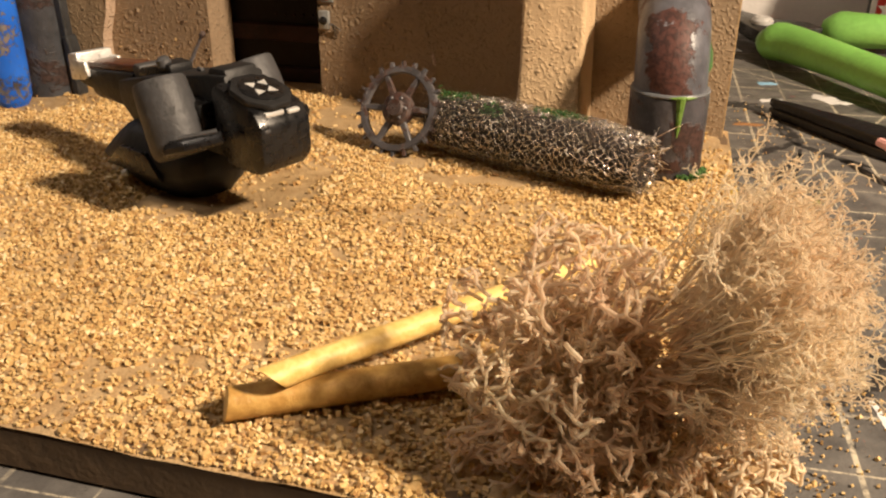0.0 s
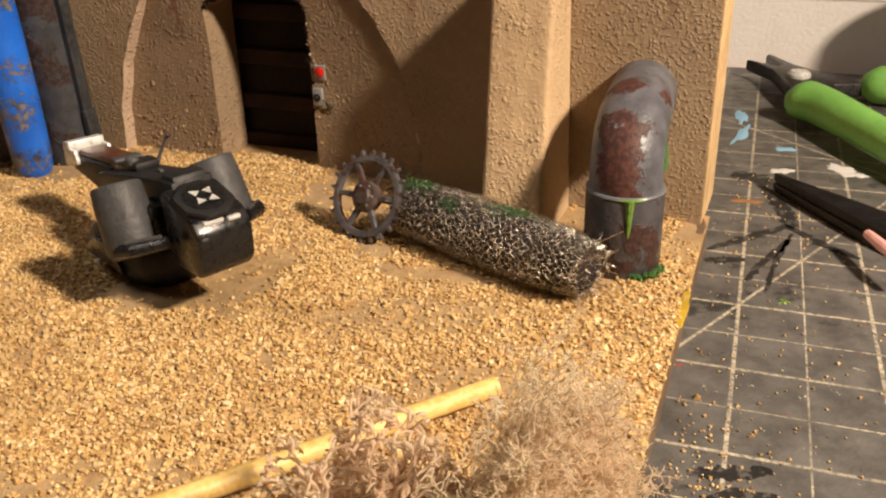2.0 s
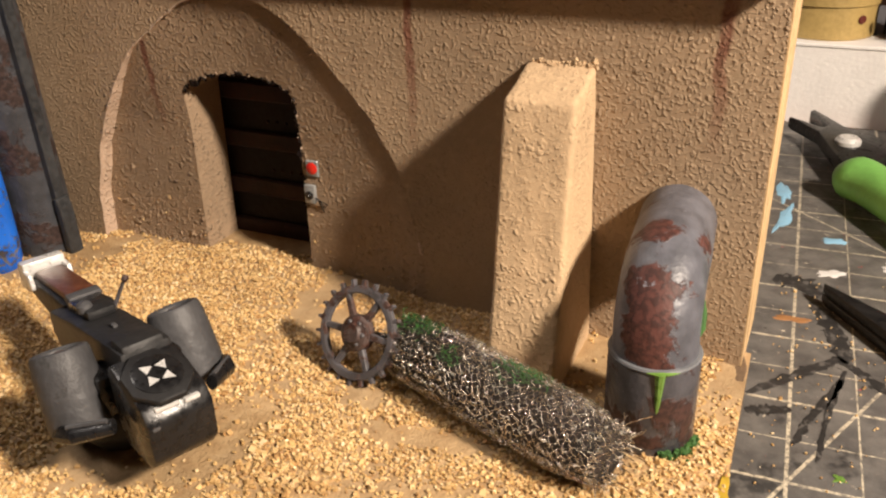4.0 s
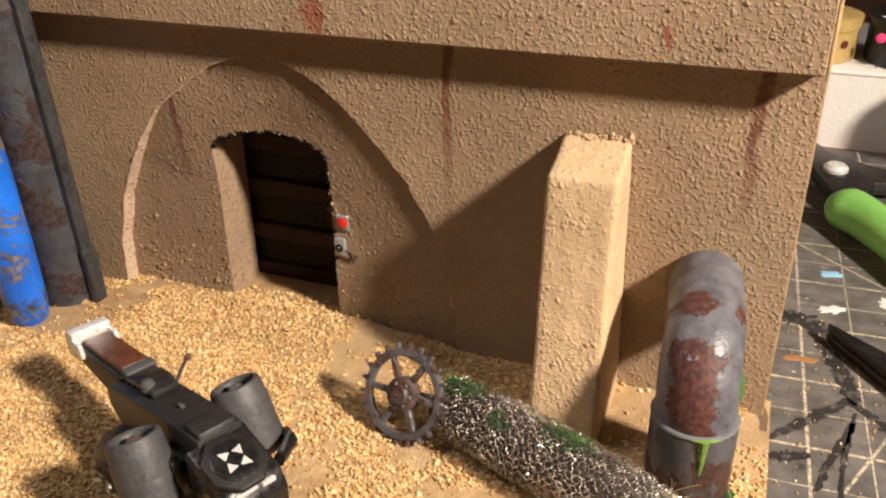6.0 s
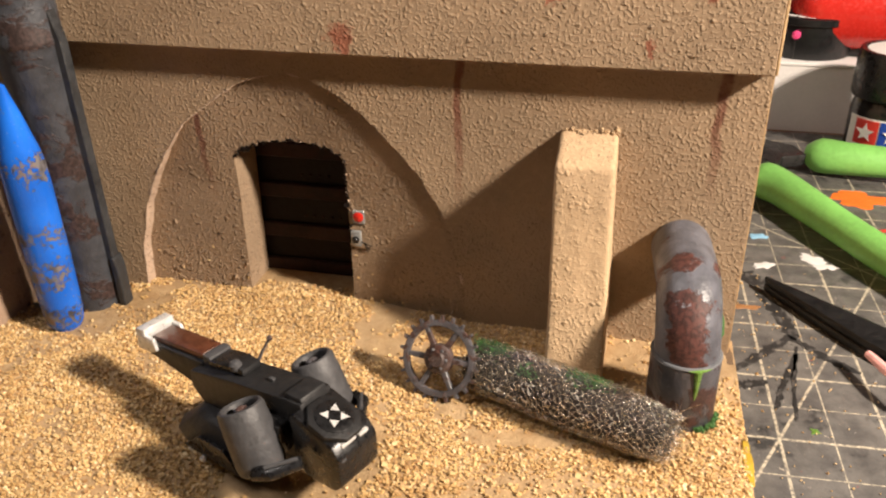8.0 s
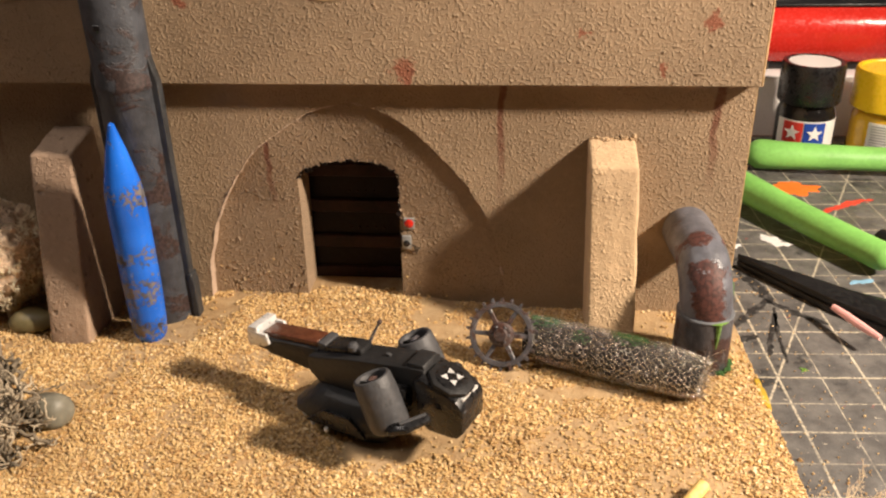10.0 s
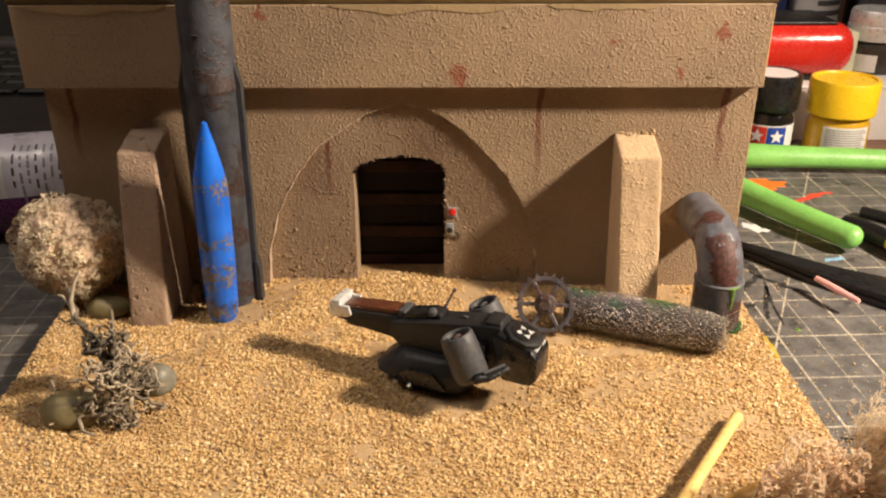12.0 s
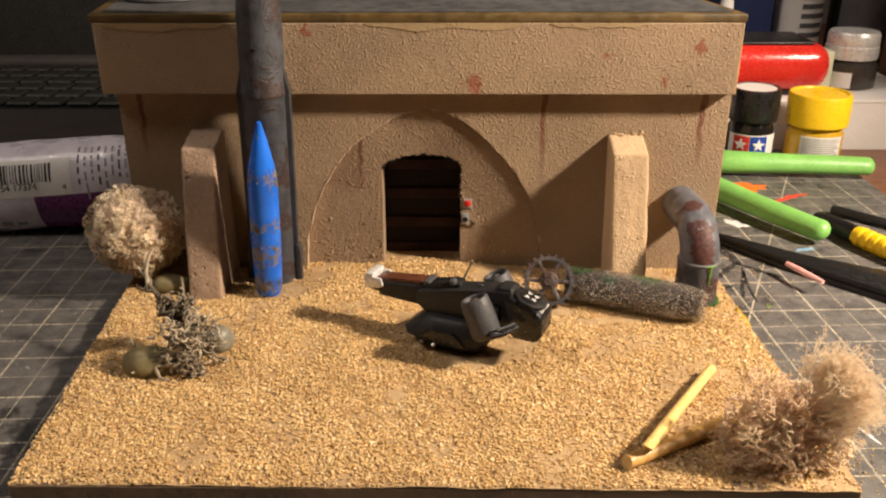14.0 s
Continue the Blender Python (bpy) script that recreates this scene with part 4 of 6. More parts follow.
def stems():
    rng = np.random.default_rng(2)
    lines = []
    for pts, r in (([(-7.8, -7.7, 0.3), (-8.0, -7.3, 1.2), (-8.25, -6.9, 1.9), (-8.2, -6.75, 2.65)], 0.11), ([(-7.9, -7.6, 0.6), (-8.7, -7.0, 1.5), (-9.3, -6.4, 1.9), (-9.7, -5.9, 2.3), (-9.9, -5.6, 2.75)], 0.12), ([(-8.6, -7.1, 1.4), (-9.2, -6.9, 1.7), (-9.1, -6.6, 2.1)], 0.07), ([(-7.4, -7.7, 0.9), (-6.9, -7.5, 1.5), (-6.3, -7.3, 1.6)], 0.04), ([(-8.1, -7.6, 0.9), (-8.6, -7.8, 1.3), (-8.9, -7.9, 1.2)], 0.05), ([(-9.3, -6.4, 1.9), (-9.6, -6.6, 2.2), (-9.9, -6.5, 2.3)], 0.05)):
        p = np.array(pts)
        t = np.linspace(0, len(p) - 1, 14)
        q = np.stack([np.interp(t, range(len(p)), p[:, k]) for k in range(3)], -1) + rng.normal(0, 0.035, (14, 3))
        lines.append((q, np.linspace(r, r * 0.45, 14)))
    return strands("root_growth", lines, DARK_ROOT, 6)


part("root_growth", stems(), DARK_ROOT, root, "knotty root stems")


def pebble(name, at, size, material, label, seed, parent=None):
    bm = bmesh.new()
    bmesh.ops.create_icosphere(bm, subdivisions=3, radius=1)
    for v in bm.verts:
        k = 1 + 0.14 * noise.noise(v.co * 1.1 + Vector((seed, 0, 0)))
        v.co = Vector((at[0] + v.co.x * size[0] * k, at[1] + v.co.y * size[1] * k, at[2] + v.co.z * size[2] * k))
    return single(name, bm, material, label, "stone", "stones on the sand", smooth=80)


pebble("stone", (-9.15, -8.3, 0.3), (0.92, 0.66, 0.56), STONE, "smooth olive stone under the dark root bush", 1)
pebble("stone", (-7.25, -6.9, 0.4), (0.62, 0.5, 0.5), STONE_GREY, "smooth grey-green stone behind the root bush", 5)
pebble("stone", (-10.35, -2.2, 0.25), (0.8, 0.55, 0.4), STONE, "olive stone at the foot of the lichen ball", 9)

# ---- the tall tube and the blue rocket ----
tube = thing("rusty_tube", (-6.3, -1.0, 0), "tall rust-stained blue-grey tube leaning before the wall", "tube")
# The unseen upper end is lengthened so its shadow covers the roof band.
TA, TB = Vector((-6.3, -1.0, -0.1)), Vector((-5.74, -2.06, 17.0))
part("barrel", lathe([(0, 0), (0.8, 0), (0.82, 0.007), (0.82, 0.46), (0.845, 0.464), (0.845, 0.47), (0.82, 0.474), (0.81, 0.625), (0.77, 0.655), (0.66, 0.72), (0.5, 0.82), (0.3, 0.93), (0.16, 0.985), (0, 1)], TA, TB, 36), TUBE_PAINT, tube)
axis = (TB - TA).normalized()
across = Vector((1, 0, 0))
across = (across - axis * across.dot(axis)).normalized()
outward = axis.cross(across)
FRAME = Matrix((across, axis, outward)).transposed().to_4x4()
FRAME.translation = TA
for sgn in (-1, 1):
    s = sgn
    rail = [(0.70 * s, 0.05), (1.0 * s, 0.05), (1.0 * s, 8.0), (0.84 * s, 8.75), (0.70 * s, 8.75)]
    part("flange", prism(rail if s > 0 else rail[::-1], 0.3, FRAME @ Matrix.Translation((0, 0, -0.15)), 0.03, 1), TUBE_DARK, tube, "dark side flange")
    tab = [(0.9 * s, 0.05), (1.1 * s, 0.05), (1.1 * s, 1.35), (1.04 * s, 1.7), (0.9 * s, 1.7)]
    part("tab", prism(tab if s > 0 else tab[::-1], 0.42, FRAME @ Matrix.Translation((0, 0, -0.21)), 0.03, 1), TUBE_DARK, tube)
hole_c = TA + axis * 9.75 + Vector((-0.12, -0.79, -0.06))
part("vent_hole", box(-0.09, 0.09, -0.05, 0.05, -0.07, 0.07, 0.01, 1, turn=Matrix.Translation(hole_c)), BLACK_PAINT, tube, "small dark rectangular hole")
part("slime_streak", sweep([hole_c + Vector((0.0, 0.025, -0.08)), hole_c + Vector((0.0, 0.07, -0.6)), hole_c + Vector((-0.01, 0.115, -1.1)), hole_c + Vector((-0.01, 0.2, -1.9))], [0.034, 0.034, 0.026, 0.012], 8), WIRE_GREEN, tube, "thin green streak under the hole")

rocket = thing("blue_rocket", (-6.25, -2.6, 0), "pointed bright blue rocket with chipped paint", "rocket")
RA, RB = (-6.3, -2.46, -0.02), (-6.0, -2.9, 7.14)
part("hull", lathe([(0, 0), (0.40, 0.0), (0.46, 0.015), (0.50, 0.03), (0.50, 0.05), (0.53, 0.07), (0.565, 0.3), (0.56, 0.62), (0.545, 0.70), (0.50, 0.745), (0.29, 0.88), (0.13, 0.965), (0.09, 0.99), (0.0, 1)], RA, RB, 32), BLUE, rocket)
part("tail", lathe([(0, 0), (0.33, 0), (0.38, 0.5), (0.38, 1), (0, 1)], (-6.305, -2.452, -0.12), (-6.3, -2.46, 0.02), 24), BLACK, rocket, "dark tail ring")

# ---- elbow pipe ----
pipe = thing("elbow_pipe", (10.5, -2.75, 0), "rust-stained grey elbow pipe running into the wall", "pipe")
PX, PY = 10.48, -2.78
part("coupling", lathe([(0, 0), (0.78, 0), (0.8, 0.02), (0.8, 0.93), (0.79, 0.96), (0.72, 0.985), (0.70, 1)], (PX, PY, -0.12), (PX, PY, 1.72), 40), PIPE_DARK, pipe, "darker pipe coupling at the foot")
pts, bend = [], 1.2
for i in range(4):
    pts.append((PX, PY, 1.42 + 0.1 * i))
for i in range(1, 15):
    a = math.pi / 2 * i / 14
    pts.append((PX - 0.06 * a, PY + bend * (1 - math.cos(a)), 1.74 + bend * math.sin(a)))
for i in range(1, 8):
    pts.append((PX - 0.1 - 0.02 * i, PY + bend + 0.225 * i, 2.94))
part("elbow", sweep(pts, [0.735] * len(pts), 36), PIPE_PAINT, pipe, "grey elbow with rust patches")
part("ring", lathe([(0.70, 0), (0.79, 0.1), (0.812, 0.5), (0.79, 0.9), (0.70, 1)], (PX, PY, 1.655), (PX, PY, 1.74), 40), RING_GREY, pipe, "worn grey ring")


def drip(points, radii):
    return sweep(points, radii, 8)


def on_pipe(deg, z, r=0.8):
    a = radians(deg)
    return (PX + r * math.sin(a), PY - r * math.cos(a), z)


part("slime_streak", drip([on_pipe(18, 1.70, 0.79), on_pipe(18, 1.4, 0.795), on_pipe(18, 1.05, 0.785), on_pipe(18, 0.85, 0.775)], [0.10, 0.07, 0.045, 0.02]), SLIME, pipe, "bright green drip")
part("slime_ring", drip([on_pipe(d, 1.69, 0.805) for d in range(2, 46, 4)], [0.01, 0.02, 0.03, 0.035, 0.04, 0.04, 0.035, 0.03, 0.025, 0.015, 0.008]), SLIME, pipe, "green paint along the ring")


def puddle(name, at, rx, ry, thick, material, seed, n=26, turn=0.0, jag=0.35):
    """A thin uneven blot of dried paint."""
    bm = bmesh.new()
    rng = random.Random(seed)
    c = bm.verts.new((at[0], at[1], at[2] + thick))
    ring, low = [], []
    for i in range(n):
        a = 2 * math.pi * i / n
        k = 1 + jag * noise.noise(Vector((math.cos(a) * 1.6 + seed, math.sin(a) * 1.6, seed))) + rng.uniform(-0.08, 0.08)
        x, y = rx * k * math.cos(a), ry * k * math.sin(a)
        x, y = x * math.cos(turn) - y * math.sin(turn), x * math.sin(turn) + y * math.cos(turn)
        ring.append(bm.verts.new((at[0] + x * 0.9, at[1] + y * 0.9, at[2] + thick * 0.9)))
        low.append(bm.verts.new((at[0] + x, at[1] + y, at[2])))
    for i in range(n):
        j = (i + 1) % n
        bm.faces.new((c, ring[i], ring[j]))
        bm.faces.new((ring[i], low[i], low[j], ring[j]))
    bmesh.ops.recalc_face_normals(bm, faces=bm.faces)
    return bm


def on_foot(rng, count):
    out = []
    for i in range(count):
        a, r = radians(rng.uniform(25, 88)), 0.80 + abs(rng.normal(0, 0.07))
        out.append((PX + r * math.sin(a), PY - r * math.cos(a), -0.04 + rng.uniform(0, 0.12)))
    return out


tagged(part("moss", grains(130, 41, on_foot, 0.034, "moss", MOSS), MOSS, pipe, "green moss crumbs round the foot"), kind="stuff")

part("moss_smear", sweep([(PX + 0.66, PY + 0.42, 2.62), (PX + 0.70, PY + 0.30, 2.4), (PX + 0.71, PY + 0.18, 2.15), (PX + 0.68, PY + 0.1, 1.98)], [0.02, 0.06, 0.07, 0.02], 10), MOSS, pipe, "dark green smear on the elbow")

# ---- cog wheel and wire mesh roll ----
cog = thing("cog_wheel", (4.75, -3.3, 0), "small gunmetal cog wheel standing tilted in the sand", "cog wheel")
GEAR_C = Vector((4.72, -3.17, 0.9))
gn = Vector((-0.21, -0.88, 0.42)).normalized()
gx = Vector((1, 0, 0))
gx = (gx - gn * gx.dot(gn)).normalized()
gy = gn.cross(gx)
G = Matrix((gx, gy, gn)).transposed().to_4x4()
G = G @ Matrix.Scale(1.11, 4)
G.translation = GEAR_C
bm = bmesh.new()
N = 40
rings = []
for r, h in ((0.86, -0.07), (0.86, 0.07), (0.72, 0.07), (0.72, -0.07)):
    rings.append([bm.verts.new(G @ Vector((r * math.cos(2 * math.pi * i / N), r * math.sin(2 * math.pi * i / N), h))) for i in range(N)])
for k in range(4):
    p, q = rings[k], rings[(k + 1) % 4]
    for i in range(N):
        bm.faces.new((p[i], p[(i + 1) % N], q[(i + 1) % N], q[i]))
bmesh.ops.recalc_face_normals(bm, faces=bm.faces)
bmesh.ops.bevel(bm, geom=[e for e in bm.edges if e.calc_face_angle(0) > 1], offset=0.02, segments=2, affect="EDGES")
part("rim", bm, GEAR_METAL, cog)
for i in range(22):
    a = 2 * math.pi * i / 22
    part("tooth", prism([(-0.04, 0), (0.04, 0), (0.025, 0.12), (-0.025, 0.12)], 0.1, G @ pose(0, 0, 0, 0, 0, math.degrees(a)) @ Matrix.Translation((0, 0.845, -0.05))), GEAR_METAL, cog)
for i in range(6):
    a = 60 * i + 28
    part("spoke", prism([(-0.075, 0.18), (0.075, 0.18), (0.05, 0.75), (-0.05, 0.75)], 0.1, G @ pose(0, 0, 0, 0, 0, a) @ Matrix.Translation((0, 0, -0.05)), 0.015, 1), GEAR_METAL, cog)
hub = part("hub", lathe([(0, 0), (0.34, 0.0), (0.37, 0.1), (0.37, 0.6), (0.31, 0.75), (0.22, 0.8), (0.18, 1), (0, 1)], G @ Vector((0, 0, -0.12)), G @ Vector((0, 0, 0.2)), 24), HUB_RUST, cog, "rusty hub")
part("axle", lathe([(0, 0), (0.09, 0), (0.09, 1), (0, 1)], G @ Vector((0, 0, -0.1)), Vector((5.55, -2.85, 0.7)), 12), GEAR_METAL, cog)
for i in range(6):
    a = radians(60 * i)
    part("bolt", lathe([(0.05, 0), (0.05, 0.7), (0.03, 1), (0, 1)], G @ Vector((0.22 * math.cos(a), 0.22 * math.sin(a), 0.09)), G @ Vector((0.22 * math.cos(a), 0.22 * math.sin(a), 0.16)), 8), GEAR_METAL, hub)

roll = thing("wire_mesh_roll", (7.9, -3.6, 0), "rolled steel wire mesh with green paint lying on sand", "wire mesh roll")
MA, MB = Vector((5.45, -2.75, 0.64)), Vector((10.28, -4.62, 0.62))
mx = (MB - MA).normalized()
my = Vector((0, 0, 1)).cross(mx).normalized()
mz = mx.cross(my)
ML = (MB - MA).length


def roll_r(s):
    """Radius of the roll along its length."""
    return 0.66 * (0.80 + 0.24 * math.sin(math.pi * min(1, max(0, s * 0.92 + 0.05))) ** 0.5) * (1 - 0.12 * smoothstep(0.85, 1.0, s))


part("core", lathe([(0, 0.01)] + [(roll_r(s) * 0.86, s) for s in np.linspace(0.01, 0.985, 18)] + [(0, 0.99)], MA, MB, 26), WIRE_CORE, roll, "solid brown core, darkened for the gaps between wires")


def knit(seed, rows, loops, radius, green):
    """Knitted wire: rows of waving loops round the roll. green: where the painted patches lie."""
    rng = np.random.default_rng(seed)
    steel, painted = [], []
    for i in range(rows):
        s0 = (i + 0.5) / rows
        ph = rng.uniform(0, 6.28)
        steps = loops * 8
        line, colour = [], None
        for k in range(steps + 1):
            a = 2 * math.pi * k / steps
            w = math.sin(loops * a + ph)
            s = s0 + (0.75 * w + 0.28 * rng.normal()) / rows
            s = min(1.0, max(0.0, s))
            b = a + 0.8 / loops * math.sin(2 * (loops * a + ph)) + 0.022 * rng.normal()
            r = roll_r(s) * (1.0 + 0.06 * math.cos(loops * a + ph) + 0.025 * rng.normal())
            p = MA + mx * (s * ML) + my * (r * math.cos(b)) + mz * (r * math.sin(b))
            if p.z < 0.02:
                p.z = 0.02
            g = green(s, b)
            if colour is not None and g != colour and len(line) > 2:
                (painted if colour else steel).append((line, [radius] * len(line)))
                line = [line[-1]]
            colour = g
            line.append(tuple(p))
        if len(line) > 2:
            (painted if colour else steel).append((line, [radius] * len(line)))
    return steel, painted


def painted_patch(s, b):
    up = math.sin(b)
    v = max(1 - math.hypot((s - s0) / ds, (b - b0) / db) for s0, ds, b0, db in ((0.09, 0.11, 1.5, 0.8), (0.60, 0.13, 1.35, 0.7), (0.34, 0.06, 2.1, 0.4)))
    v += 1.1 * noise.noise(Vector((s * 55, b * 9, 1.0)))
    return v > 0.3 and up > 0.1


def curls(seed, count):
    """Broken loops of wire that stand out of the knit."""
    rng = np.random.default_rng(seed)
    steel, painted = [], []
    for i in range(count):
        s, b = rng.uniform(0.0, 1.0), rng.uniform(-0.5, 3.7)
        r = roll_r(s) * rng.uniform(0.98, 1.10)
        out = np.array(my) * math.cos(b) + np.array(mz) * math.sin(b)
        c = np.array(MA) + np.array(mx) * s * ML + out * r
        e1 = np.array(mx) * rng.normal() + np.cross(np.array(mx), out) * rng.normal() + out * rng.normal() * 0.3
        e1 /= np.linalg.norm(e1)
        e2 = np.cross(out, e1) + out * rng.normal() * 0.35
        q, turn, a0 = rng.uniform(0.05, 0.13), rng.uniform(1.6, 4.6), rng.uniform(0, 6.28)
        stretch = rng.uniform(0.4, 1.0)
        line = [c + e1 * q * math.cos(a0 + turn * k / 7) + e2 * q * stretch * math.sin(a0 + turn * k / 7) for k in range(8)]
        line = [(p[0], p[1], max(0.02, p[2])) for p in line]
        (painted if painted_patch(s, b) else steel).append((line, [0.0072] * 8))
    return steel, painted


steel, painted = knit(4, 60, 22, 0.0072, painted_patch)
loose, daubed = curls(12, 170)
steel, painted = steel + loose, painted + daubed
tagged(part("wire", strands("wire", steel, WIRE, 4), WIRE, roll, "shiny knitted steel wire"), kind="stuff")
tagged(part("painted_wire", strands("painted_wire", painted, WIRE_GREEN, 4), WIRE_GREEN, roll, "wire daubed with green paint"), kind="stuff")


def frayed(seed, end, way, n):
    rng = np.random.default_rng(seed)
    lines = []
    for once in (0,):
        for i in range(n):
            a = rng.uniform(0, 6.28)
            p = end + (my * math.cos(a) + mz * math.sin(a)) * rng.uniform(0.1, 0.5) - way * 0.15
            d = way * rng.uniform(0.2, 0.8) + (my * math.cos(a) + mz * math.sin(a)) * rng.uniform(0, 0.6)
            q, w = [], np.array(d)
            cur = np.array(p)
            for k in range(6):
                cur = cur + w * rng.uniform(0.03, 0.065)
                w = w + rng.normal(0, 0.35, 3)
                if cur[2] < 0.03:
                    cur[2] = 0.03
                q.append(cur.copy())
            lines.append((q, [0.009] * 6))
    return strands("frayed_end", lines, WIRE, 3)


part("frayed_end", frayed(6, MB, mx, 150), WIRE, roll)
part("frayed_end", frayed(7, MA, -mx, 45), WIRE, roll)

# ---- signal by the door ----
panel = thing("door_control", (1.55, 0.33, 2.4), "small door control with a red lamp and grey plate", "control panel")
part("lamp_plate", box(1.42, 1.78, 0.27, 0.327, 2.5, 2.92, 0.03, 1), GREY_PLATE, panel)
part("red_lamp", lathe([(0.15, 0), (0.15, 0.4), (0.1, 0.8), (0, 1)], (1.6, 0.29, 2.72), (1.6, 0.19, 2.72), 16), RED_LENS, panel, "red lamp")
part("key_plate", box(1.36, 1.66, 0.2, 0.327, 1.82, 2.3, 0.04, 2), GREY_PLATE, panel)
part("button", lathe([(0.11, 0), (0.11, 0.6), (0.06, 0.8), (0.05, 1), (0, 1)], (1.51, 0.21, 2.05), (1.51, 0.13, 2.05), 14), BLACK, panel, "round black button")
for k, (dx, dz) in enumerate(((0.25, -0.3), (0.32, -0.2), (0.2, -0.4))):
    part("wire", sweep([(1.6, 0.25, 2.0), (1.66 + dx * 0.4, 0.2, 1.95), (1.62 + dx, 0.31, 2.0 + dz)], 0.014, 6), BLACK, panel)

panel.location.y += 0.11 * S

# ---- toy turret ----
turret = thing("toy_gun_turret", (1.6, -6.6, 0), "black toy gun turret with grey pods and brown grip", "toy turret")
TF = Matrix(((0.917, 0.398, 0, 2.2), (-0.398, 0.917, 0, -6.7), (0, 0, 1, 0), (0, 0, 0, 1)))


def side_prism(profile, y0, y1, bevel=0.05):
    """A profile in (x, z) of the turret, drawn from y0 to y1."""
    place = TF @ Matrix(((1, 0, 0, 0), (0, 0, -1, y1), (0, 1, 0, 0), (0, 0, 0, 1)))
    return prism(profile, y1 - y0, place, bevel, 2)


def tbox(x0, x1, y0, y1, z0, z1, bevel=0.03, turn=None):
    m = TF @ turn if turn is not None else TF
    return box(x0, x1, y0, y1, z0, z1, bevel, 2, turn=m)


def hull(rings, sides=12, power=2.6):
    bm = bmesh.new()
    loops = []
    for cx, rx, ry, z in rings:
        loop = []
        for i in range(sides):
            a = 2 * math.pi * (i + 0.5) / sides
            c, s = math.cos(a), math.sin(a)
            loop.append(bm.verts.new(TF @ Vector((cx + rx * math.copysign(abs(c) ** (2 / power), c), ry * math.copysign(abs(s) ** (2 / power), s), z))))
        loops.append(loop)
    for p, q in zip(loops, loops[1:]):
        for i in range(sides):
            bm.faces.new((p[i], p[(i + 1) % sides], q[(i + 1) % sides], q[i]))
    bm.faces.new(loops[0][::-1])
    bm.faces.new(loops[-1])
    bmesh.ops.recalc_face_normals(bm, faces=bm.faces)
    bmesh.ops.bevel(bm, geom=list(bm.edges), offset=0.03, segments=1, affect="EDGES")
    return bm


foot = part("pedestal", hull([(-1.15, 1.05, 0.62, -0.1), (-1.25, 1.4, 0.86, 0.2), (-1.35, 1.64, 1.05, 0.48), (-1.2, 1.42, 0.98, 0.8), (-1.1, 1.15, 0.8, 1.12), (-1.05, 1.0, 0.66, 1.22)], 12, 3.4), BLACK_WORN, turret, "faceted black pedestal")
for sgn in (-1, 1):
    part("armour_plate", side_prism([(-2.2, 0.42), (-1.6, 0.9), (-0.8, 0.9), (-0.35, 0.42)], sgn * 1.04 - 0.05, sgn * 1.04 + 0.05, 0.02), BLACK, foot)
for x, y in ((-2.75, -0.45), (-2.4, -0.78), (-2.0, -0.98), (-1.5, -1.07), (-2.9, 0.0), (-2.75, 0.45)):
    part("bolt", lathe([(0.07, 0), (0.08, 0.4), (0.05, 1), (0, 1)], TF @ Vector((x, y, 0.36)), TF @ Vector((x - 0.06, y * 1.08, 0.33)), 8), SILVER, foot, "worn silver bolt")
part("body", side_prism([(-2.1, 1.12), (-2.5, 1.45), (-2.5, 1.9), (-1.2, 2.2), (0.55, 2.5), (1.05, 2.55), (1.2, 1.6), (0.9, 1.0), (-1.6, 1.0)], -0.42, 0.46, 0.07), BLACK_WORN, turret)
barrel = part("barrel", side_prism([(-4.5, 1.50), (-4.5, 1.80), (-2.3, 2.02), (-2.3, 1.22), (-3.0, 1.28)], -0.18, 0.52, 0.06), BLACK_WORN, turret)
part("lower_barrel", lathe([(0, 0), (0.2, 0), (0.22, 0.05), (0.22, 1), (0, 1)], TF @ Vector((-4.2, 0.17, 1.38)), TF @ Vector((-2.0, 0.17, 1.3)), 16), BLACK, turret)
part("grip", side_prism([(-4.25, 1.79), (-4.22, 1.98), (-2.4, 2.17), (-2.34, 1.99)], -0.08, 0.50, 0.06), GRIP, turret, "glossy red-brown grip")
muzzle = side_prism([(-4.66, 1.58), (-4.66, 2.02), (-4.60, 2.12), (-4.30, 2.15), (-4.27, 1.78), (-4.46, 1.76), (-4.46, 1.58)], -0.25, 0.60, 0.03)
part("muzzle_cap", muzzle, SILVER, turret, "silver muzzle cap")
for y0, y1 in ((-0.27, -0.17), (0.51, 0.61)):
    part("muzzle_cheek", side_prism([(-4.62, 1.55), (-4.62, 2.0), (-3.98, 2.02), (-3.9, 1.72), (-4.1, 1.62)], y0, y1, 0.03), SILVER, turret)
part("collar", tbox(-2.36, -2.1, -0.12, 0.52, 1.85, 2.2, 0.05), POD, turret, "grey collar")
part("receiver", side_prism([(-2.15, 1.9), (-2.1, 2.16), (-1.35, 2.32), (-1.2, 2.1)], -0.16, 0.46, 0.05), BLACK, turret)
knob = part("sight", tbox(-1.35, -0.9, -0.2, 0.35, 2.2, 2.42, 0.08), BLACK_WORN, turret)
part("knob", lathe([(0.12, 0), (0.15, 0.3), (0.13, 0.8), (0.06, 1), (0, 1)], TF @ Vector((-1.18, -0.1, 2.3)), TF @ Vector((-1.2, -0.16, 2.52)), 14), POD, knob)
part("antenna", sweep([TF @ Vector((-1.02, 0.33, 2.3)), TF @ Vector((-0.92, 0.43, 2.58)), TF @ Vector((-0.80, 0.54, 2.88))], [0.045, 0.035, 0.03], 8), GEAR_METAL, turret, "thin bent metal pin")
